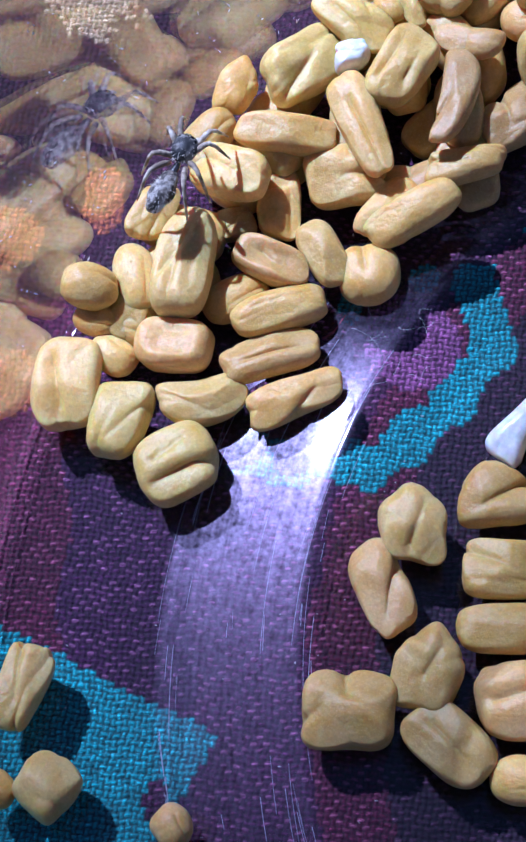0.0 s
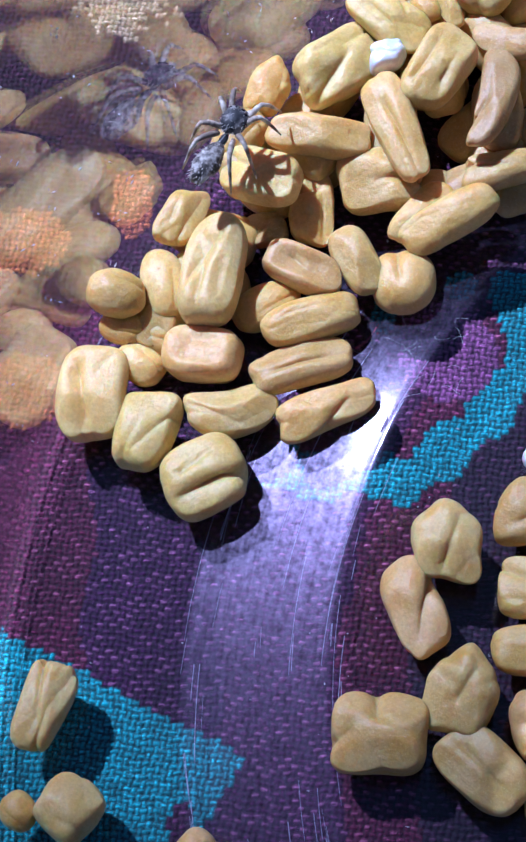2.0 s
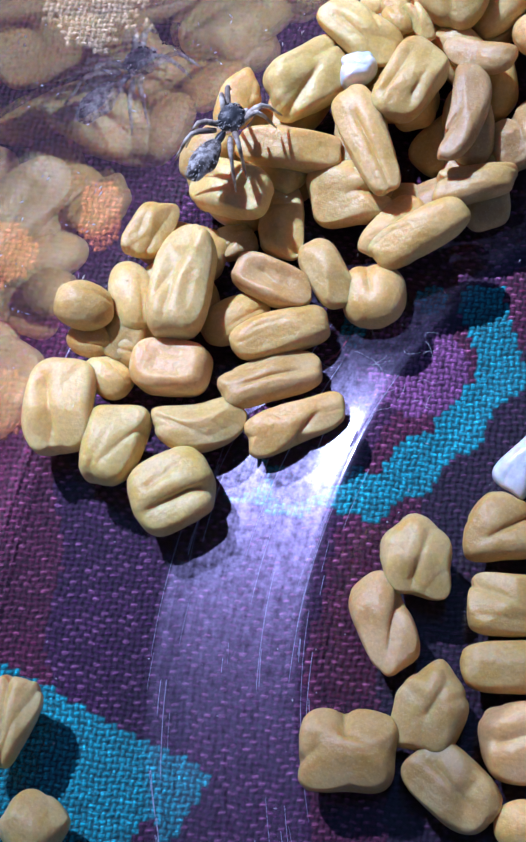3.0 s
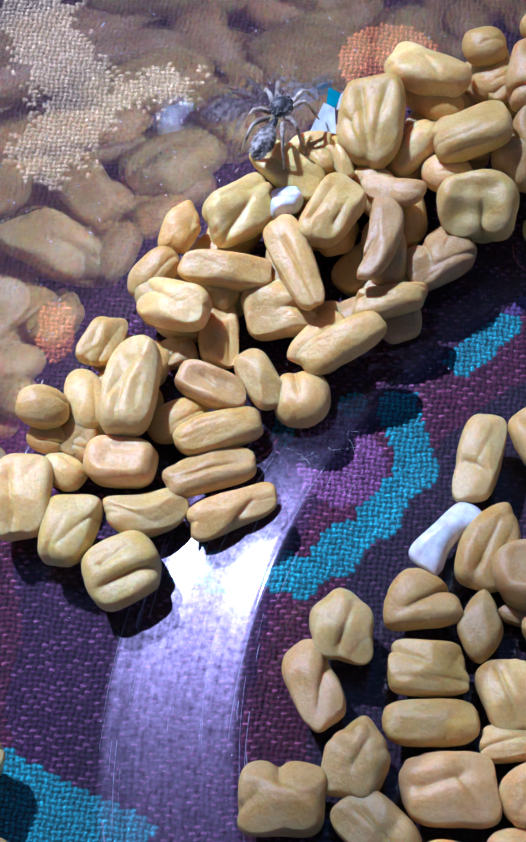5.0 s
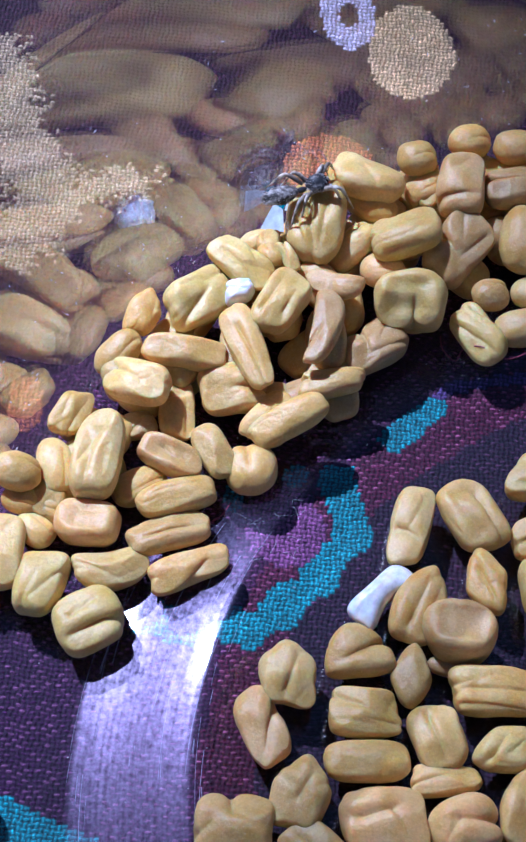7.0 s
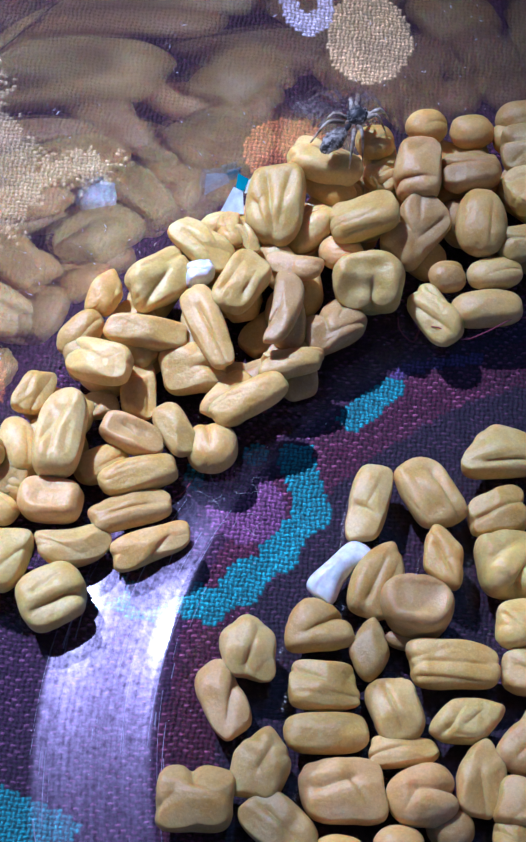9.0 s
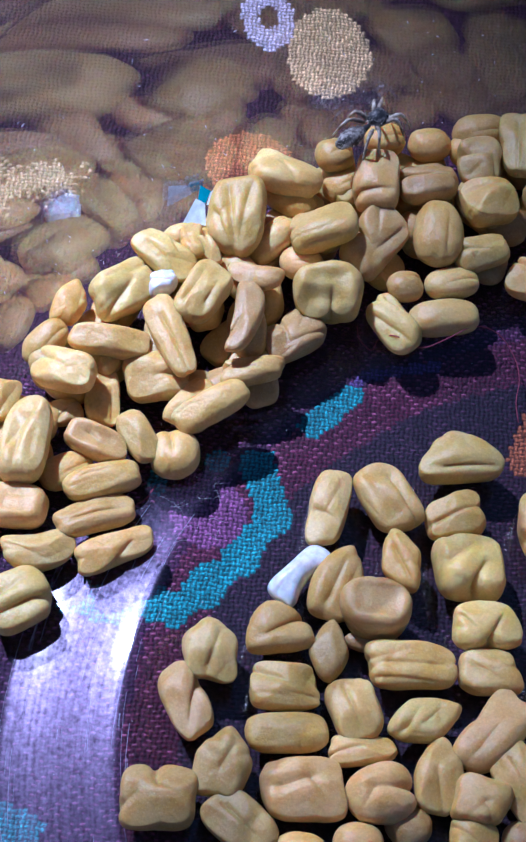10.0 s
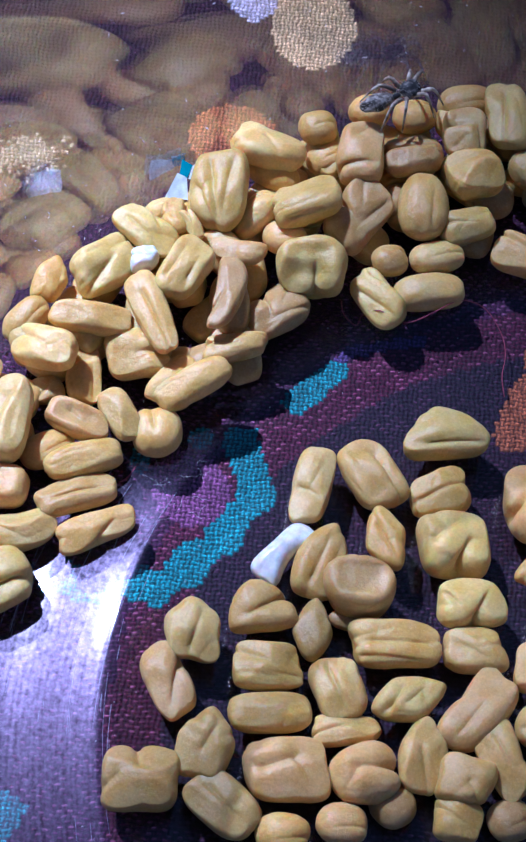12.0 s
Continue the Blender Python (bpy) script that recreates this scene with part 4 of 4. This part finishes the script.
seed("gold", "cyl", 13.11, 26.55, 1.20, 4.21, 2.80, 2.11, 155, -4, -5, 246, "under")
seed("tan", "oval", 14.95, 26.45, 1.20, 3.86, 2.84, 2.02, 55, -3, 2, 660, "under")
seed("olive", "oval", 14.46, 21.33, 1.20, 3.75, 2.55, 2.28, 67, -7, 16, 112, "under")
seed("gold", "fold", 18.55, 23.34, 1.20, 4.29, 2.87, 2.03, 142, -8, -6, 185, "under")
seed("brown", "oval", 18.47, 22.95, 2.30, 3.89, 2.98, 2.04, 144, 8, 5, 173, "under")
seed("brown", "cyl", 18.12, 19.16, 1.20, 3.97, 2.93, 2.08, 154, 3, -2, 236, "under")
seed("olive", "fold", 18.41, 24.77, 1.20, 3.80, 2.62, 2.19, 48, 0, 1, 318, "under")
seed("gold", "oval", 18.63, 27.18, 2.30, 4.44, 2.50, 2.05, 162, -7, -7, 284, "under")
seed("olive", "oval", 19.39, 27.11, 1.20, 3.93, 2.65, 2.15, 6, 1, 10, 268, "under")
seed("olive", "cyl", 21.55, 27.54, 1.20, 3.97, 2.83, 2.35, 71, -3, 0, 228, "under")
seed("brown", "fold", 21.59, 26.45, 2.30, 3.71, 2.88, 2.29, 129, 1, 12, 765, "under")
seed("tan", "fold", 24.86, 28.08, 1.20, 4.32, 2.74, 2.01, 160, -6, 2, 983, "under")
seed("gold", "fold", 25.34, 26.74, 1.20, 4.37, 2.67, 2.37, 137, 5, -1, 685, "under")
seed("tan", "cyl", 23.11, 23.69, 1.20, 3.90, 2.41, 2.15, 174, 7, -5, 510, "under")
seed("gold", "oval", 28.75, 26.55, 1.20, 4.48, 2.99, 2.15, 15, 5, -7, 187, "under")
seed("gold", "oval", 26.67, 23.36, 1.20, 4.38, 2.83, 2.19, 162, -1, -1, 381, "under")
seed("brown", "oval", 0.90, 9.20, 1.20, 4.20, 2.60, 2.20, 20, 3, -4, 771, "under")
seed("brown", "fold", 2.10, 10.60, 1.20, 4.10, 2.60, 2.20, 60, 3, 4, 512, "under")


# ---- white grits and a plastic chip among the seeds ----
def grit(label, shape, x, y, z, long, wide, thick, yaw, pick):
    q = stone_shape(shape, long, wide, thick, np.random.default_rng(pick), True)
    ob = new("white_grit", mesh_of("white_grit", q, BALL_FACES, QUARTZ))
    ob.matrix_basis = pose(x * MM, y * MM, z * MM, 0, 0, yaw)
    return tagged(ob, label, "grit")


grit("long milky white grit lying between two seeds", "peanut", 5.23, -4.19, 1.2, 4.58, 2.3, 2.0, -130, 21)
grit("small milky white grit wedged among piled seeds", "taper", -3.21, 15.30, 3.6, 1.98, 1.6, 1.6, -169, 33)


def chip():
    ob = new("plastic_chip")
    tagged(ob, "small torn teal and white plastic chip in the pile", "plastic chip")
    ob.matrix_basis = pose(-0.84 * MM, 21.47 * MM, 3.6 * MM, 28, -12, 8)
    for name, corners, mat in (("flake", ((-0.9, -0.55), (0.15, -0.95), (0.35, 0.15), (-0.05, 0.45)), CHIP_WHITE), ("fold", ((0.05, 0.40), (0.35, 0.10), (0.75, 0.65), (0.30, 1.05)), CHIP_TEAL),
                               ("flake", ((0.40, 0.05), (0.95, -0.10), (1.0, 0.75), (0.72, 0.60)), CHIP_WHITE)):
        points = [(1.35 * x * MM, 1.35 * y * MM, z * MM) for z in (0, 0.14) for x, y in corners]
        part(name, mesh_of(name, points, [(3, 2, 1, 0), (4, 5, 6, 7)] + [(i, (i + 1) % 4, (i + 1) % 4 + 4, i + 4) for i in range(4)], mat, False), ob)


chip()



# ---- dust and lint on the plastic ----
def dust():
    rng = np.random.default_rng(12)
    points, faces = [], []
    def fleck(x, y, z, long, thin):
        way = rng.normal(size=3)
        way /= np.linalg.norm(way)
        side = np.cross(way, rng.normal(size=3))
        side /= np.linalg.norm(side)
        up, k = np.cross(way, side), len(points)
        for a, b, c in ((1, 0, 0), (0, 1, 0), (0, 0, 1), (0, -1, 0), (0, 0, -1), (-1, 0, 0)):
            points.append(tuple((np.array([x, y, z]) + way * a * long + (side * b + up * c) * thin) * MM))
        faces.extend([(k + i, k + j, k + m) for i, j, m in ((0, 1, 2), (0, 2, 3), (0, 3, 4), (0, 4, 1), (5, 2, 1), (5, 3, 2), (5, 4, 3), (5, 1, 4))])
    for _ in range(170):
        a = rng.uniform(1.6, 2.9)
        fleck(46.85 * math.cos(a), 46.85 * math.sin(a), rng.uniform(2, 24), rng.uniform(0.05, 0.17), rng.uniform(0.025, 0.05))
    for _ in range(120):
        a, r = rng.uniform(1.2, 3.9), rng.uniform(28, 44)
        fleck(r * math.cos(a), r * math.sin(a), 0.04 + (1.2 if 29.5 < r < 32 else 0.55 if 31 < r < 37 else 0), rng.uniform(0.04, 0.13), rng.uniform(0.02, 0.05))
    ob = new("dust", mesh_of("dust", points, faces, LINT, False))
    ob.location = (CX * MM, CY * MM, 0)
    return tagged(ob, "pale specks of dust on the clear plastic", "dust", kind="stuff")


dust()


# ---- the spider ----
def blob(name, centre, size, mat, rough=0.05, pick=3, front=0.0):
    rng = np.random.default_rng(pick)
    p = SMALL * (1 + rough * lumps(SMALL, rng, 0.5))[:, None]
    p = p * np.array(size)
    p[:, 1] *= 1 + front * SMALL[:, 0]
    return mesh_of(name, (p + np.array(centre)) * MM, SMALL_FACES, mat)


def limb(name, joints, radii, mat):
    """A jointed tube through the joints, in mm, seven-sided."""
    points, faces, sides = [], [], 7
    j = [Vector(p) for p in joints]
    for i, p in enumerate(j):
        way = (j[min(i + 1, len(j) - 1)] - j[max(i - 1, 0)]).normalized()
        a = way.cross(Vector((0, 0, 1)))
        a = a.normalized() if a.length > 0.05 else Vector((1, 0, 0))
        b = way.cross(a)
        for k in range(sides):
            w = 2 * math.pi * k / sides
            points.append((p + (a * math.cos(w) + b * math.sin(w)) * radii[i]) * MM)
    for i in range(len(j) - 1):
        for k in range(sides):
            faces.append((i * sides + k, i * sides + (k + 1) % sides, (i + 1) * sides + (k + 1) % sides, (i + 1) * sides + k))
    faces += [tuple(range(sides))[::-1], tuple(range(len(points) - sides, len(points)))]
    return mesh_of(name, points, faces, mat)


for fibre, label in (([(9.68, 14.25, 0.60), (9.80, 13.32, 0.40), (10.59, 12.54, 0.30), (10.97, 12.86, 1.20), (11.93, 12.35, 2.40), (13.60, 11.96, 1.60), (15.20, 12.41, 1.90), (17.25, 13.49, 1.90), (19.07, 13.59, 0.80), (20.09, 12.01, 0.30), (20.23, 10.37, 0.25), (19.84, 8.68, 0.30), (19.89, 6.88, 0.25)], "long thin red thread looped round a seed"), ([(-4.75, 0.71, 0.90), (-4.27, 1.28, 0.40), (-3.84, 1.94, 0.30), (-3.62, 2.25, 0.50)], "short pink fibre beside the seeds")):
    smooth_run = []
    for i in range(len(fibre) - 1):
        a, b, c, d = (Vector(fibre[min(max(i + k, 0), len(fibre) - 1)]) for k in (-1, 0, 1, 2))
        for s in (0, 0.25, 0.5, 0.75):
            smooth_run.append(0.5 * (2 * b + (c - a) * s + (2 * a - 5 * b + 4 * c - d) * s * s + (3 * b - a - 3 * c + d) * s ** 3))
    tagged(new("thread", limb("thread", smooth_run, [0.035] * len(smooth_run), THREAD)), label, "thread")


def mottled(name, scale, dark, middle, light):
    m, t, p = material(name)
    n = noise_at(t, scale, 3, 0.6)
    t.links.new(ramp(t, n.outputs[0], [(0.42, dark), (0.50, middle), (0.60, light)]).outputs[0], p.inputs["Base Color"])
    p.inputs["Roughness"].default_value = 0.6
    bumped(t, p, n.outputs[0], 0.6, 0.0001)
    return m


SPIDER_GREY = mottled("mottled_grey_coat", 2100, (0.05, 0.042, 0.036), (0.19, 0.16, 0.135), (0.46, 0.42, 0.37))
SPIDER_HEAD = mottled("blackish_grey_coat", 1800, (0.02, 0.02, 0.022), (0.06, 0.055, 0.055), (0.24, 0.22, 0.20))
SPIDER_LEG = mottled("banded_grey_brown_leg", 1300, (0.20, 0.15, 0.11), (0.45, 0.37, 0.28), (0.70, 0.62, 0.50))


def hairs(name, centre, size, count, long, mat, pick):
    """Short stiff hairs that stand out from an oval body and lean back."""
    rng = np.random.default_rng(pick)
    points, faces = [], []
    for _ in range(count):
        d = rng.normal(size=3)
        d /= np.linalg.norm(d)
        if d[2] < -0.3:
            continue
        root = np.array(centre) + d * np.array(size) * 0.97
        tip = root + (d * 0.8 + np.array([-0.5, 0, 0.1]) + rng.normal(0, 0.25, 3)) * long
        side = np.cross(d, rng.normal(size=3))
        side *= 0.022 / np.linalg.norm(side)
        up = np.cross(d, side)
        k = len(points)
        points += [tuple(v * MM) for v in (root + side, root - 0.5 * side + 0.8 * up, root - 0.5 * side - 0.8 * up, tip)]
        faces += [(k, k + 1, k + 3), (k + 1, k + 2, k + 3), (k + 2, k, k + 3)]
    return mesh_of(name, points, faces, mat, False)


def spider():
    ob = new("jumping_spider")
    tagged(ob, "small dark grey hairy jumping spider walking over the seeds", "spider")
    head_at, head_size = (1.28, 0, 0.25), (0.74, 0.66, 0.52)
    tail_at, tail_size = (-1.22, 0, 0.10), (1.18, 0.62, 0.54)
    head = part("head", blob("head", head_at, head_size, SPIDER_HEAD, 0.05, 3, 0.10), ob, "blackish squarish head with pale hairs")
    part("hair", hairs("hair", head_at, head_size, 170, 0.16, SPIDER_PALE, 7), head)
    for y, z, r in ((0.16, 0.18, 0.15), (-0.16, 0.18, 0.15), (0.42, 0.26, 0.10), (-0.42, 0.26, 0.10)):
        part("eye", blob("eye", (head_at[0] + 0.62 - abs(y) * 0.5, y, head_at[2] + z), (r, r, r), EYE, 0.0), head)
    abdomen = part("abdomen", blob("abdomen", tail_at, tail_size, SPIDER_GREY, 0.07, 5, -0.12), ob, "mottled grey oval abdomen with pale bars")
    part("hair", hairs("hair", tail_at, tail_size, 260, 0.17, SPIDER_PALE, 8), abdomen)
    part("waist", blob("waist", (0.15, 0, 0.05), (0.50, 0.20, 0.18), SPIDER_DARK, 0.05, 6), ob)
    for side in (-1, 1):
        joints = [(1.80, 0.22 * side, 0.0), (2.10, 0.32 * side, 0.08), (2.30, 0.25 * side, -0.25)]
        part("palp", limb("palp", joints, (0.09, 0.11, 0.06), SPIDER_PALE), ob, "short pale palp")
    legs = []
    for side in (-1, 1):
        for root, reach, turn, lift in ((1.60, 2.0, 22, 0.52), (1.30, 1.75, 50, 0.58), (0.80, 1.8, 122, 0.60), (0.45, 2.25, 154, 0.52)):
            a = radians(turn) * side
            c, s = math.cos(a), math.sin(a)
            joints = [(reach * f * c, reach * f * s, lift * h) for f, h in ((0, 0), (0.18, 0.55), (0.36, 0.95), (0.52, 1.0), (0.68, 0.2), (0.84, -1.1), (1.0, -2.4))]
            leg = part("leg", limb("leg", joints, (0.13, 0.16, 0.15, 0.12, 0.10, 0.075, 0.04), SPIDER_LEG), ob)
            leg.location = (root * MM, 0.42 * side * MM, 0.0)
            legs.append(leg)
    return ob, legs


SPIDER, LEGS = spider()


def lint():
    """Short curled fibres that lie on the plastic."""
    rng = np.random.default_rng(31)
    bm_points, bm_faces = [], []
    for _ in range(16):
        x, y, way = rng.normal(-1.2, 1.5), rng.normal(0.8, 1.7), rng.uniform(0, 6.3)
        run, bend = [], rng.normal(0, 0.16)
        for k in range(7):
            run.append((x, y, 0.62 + 0.16 * math.sin(k + x)))
            x, y, way = x + 0.16 * math.cos(way), y + 0.16 * math.sin(way), way + bend
        me = limb("fibre", run, [0.009] * 7, LINT)
        k = len(bm_points)
        bm_points += [tuple(v.co) for v in me.vertices]
        bm_faces += [tuple(k + i for i in f.vertices) for f in me.polygons]
        bpy.data.meshes.remove(me)
    return tagged(new("lint", mesh_of("lint", bm_points, bm_faces, LINT)), "fine white lint fibres on the clear plastic", "lint", kind="stuff")


lint()


def scratches():
    """Thin whitened scratches on the container's shoulder: most run round it, a few cross it."""
    rng = np.random.default_rng(44)
    height = lambda r: 0.02 + max(0.0, 1.27 * (38.2 - r) / 7.1) if r > 31.1 else 0.02 + max(0.0, 1.27 * (r - 27.8) / 3.3)
    all_points, all_faces = [], []
    for i in range(64):
        r, a = rng.uniform(30.0, 38.2), math.radians(rng.uniform(146, 206))
        if i % 5 == 0:
            r = 37.8 + rng.normal(0, 0.2)
        if i % 7 == 0:
            r = 31.3 + rng.normal(0, 0.1)
        long, drift = rng.uniform(0.6, 4.0) if i % 3 else rng.uniform(3.0, 11.0), rng.normal(0, 0.04) if i % 4 else rng.uniform(-0.15, 0.15)
        run = []
        for k in range(14):
            q = r + drift * long * k / 13
            w = a + long * k / 13 / r
            run.append((q * math.cos(w), q * math.sin(w), height(min(max(q, 28.0), 38.2))))
        me = limb("scratch", run, [rng.uniform(0.006, 0.016)] * 14, SCRATCH)
        k = len(all_points)
        all_points += [tuple(v.co) for v in me.vertices]
        all_faces += [tuple(k + i for i in f.vertices) for f in me.polygons]
        bpy.data.meshes.remove(me)
    ob = new("scratches", mesh_of("scratches", all_points, all_faces, SCRATCH))
    ob.location = (CX * MM, CY * MM, 0)
    return tagged(ob, "fine whitened scratches on the clear plastic ring", "scratches", kind="stuff")


scratches()

# when it takes steps: from, to, steps a second
STRIDES = ((0.2, 0.9, 2.0), (2.6, 4.6, 2.2), (4.7, 6.2, 1.6), (6.6, 9.1, 2.0), (9.2, 10.1, 2.0), (10.4, 11.1, 1.6), (11.7, 12.0, 1.5))


def motions():
    walk(SPIDER, [
        (0, pose(-0.01187, 0.00741, 0.00620, 0, 0.0, 64.8)),
        (0.5, pose(-0.01058, 0.00928, 0.00620, 0, 0.0, 58.0)),
        (1, pose(-0.01128, 0.00905, 0.00620, 0, 0.0, 61.7)),
        (1.5, pose(-0.01112, 0.00922, 0.00620, 0, 0.0, 60.2)),
        (2, pose(-0.01106, 0.00917, 0.00620, 0, 0.0, 59.8)),
        (2.5, pose(-0.01106, 0.00916, 0.00620, 0, 0.0, 59.3)),
        (4.3, pose(-0.00429, 0.01555, 0.00590, 0, 0.0, 77.4)),
        (4.5, pose(-0.00445, 0.01636, 0.00590, 0, 0.0, 82.6)),
        (5, pose(-0.00394, 0.01890, 0.00590, 0, 0.0, 66.7)),
        (5.5, pose(-0.00234, 0.02080, 0.00570, 0, 0.0, 43.1)),
        (6, pose(-0.00152, 0.02103, 0.00570, 0, 0.0, 53.7)),
        (6.5, pose(-0.00126, 0.02078, 0.00570, 0, 0.0, 47.8)),
        (7, pose(0.00046, 0.02183, 0.00550, 0, 0.0, 21.0)),
        (7.2, pose(0.00149, 0.02162, 0.00550, 0, 0.0, 53.8)),
        (9, pose(0.00619, 0.02537, 0.00570, 0, 0.0, 50.7)),
        (9.5, pose(0.00910, 0.02701, 0.00570, 0, 0.0, 37.1)),
        (10, pose(0.01020, 0.02662, 0.00570, 0, 0.0, 40.2)),
        (10.5, pose(0.01158, 0.02645, 0.00570, 0, 0.0, 45.5)),
        (11, pose(0.01314, 0.02727, 0.00570, 0, 0.0, 23.3)),
        (11.5, pose(0.01330, 0.02730, 0.00570, 0, 0.0, 19.9)),
        (12, pose(0.01326, 0.02703, 0.00570, 0, 0.0, 25.1)),
    ])
    for i, leg in enumerate(LEGS):
        home, rows = leg.location.copy(), []
        for k in range(97):
            t = k / 8
            swing = 0.0
            for start, end, rate in STRIDES:
                if start < t < end:
                    ease = min(1, (t - start) / 0.25, (end - t) / 0.25)
                    swing = 15 * ease * math.sin(2 * math.pi * (rate * (t - start) + (i % 2) / 2 + (i // 4) / 2))
            rows.append((t, Matrix.Translation(home) @ pose(0, 0, 0, 0, 0, swing)))
        walk(leg, rows)


motions()
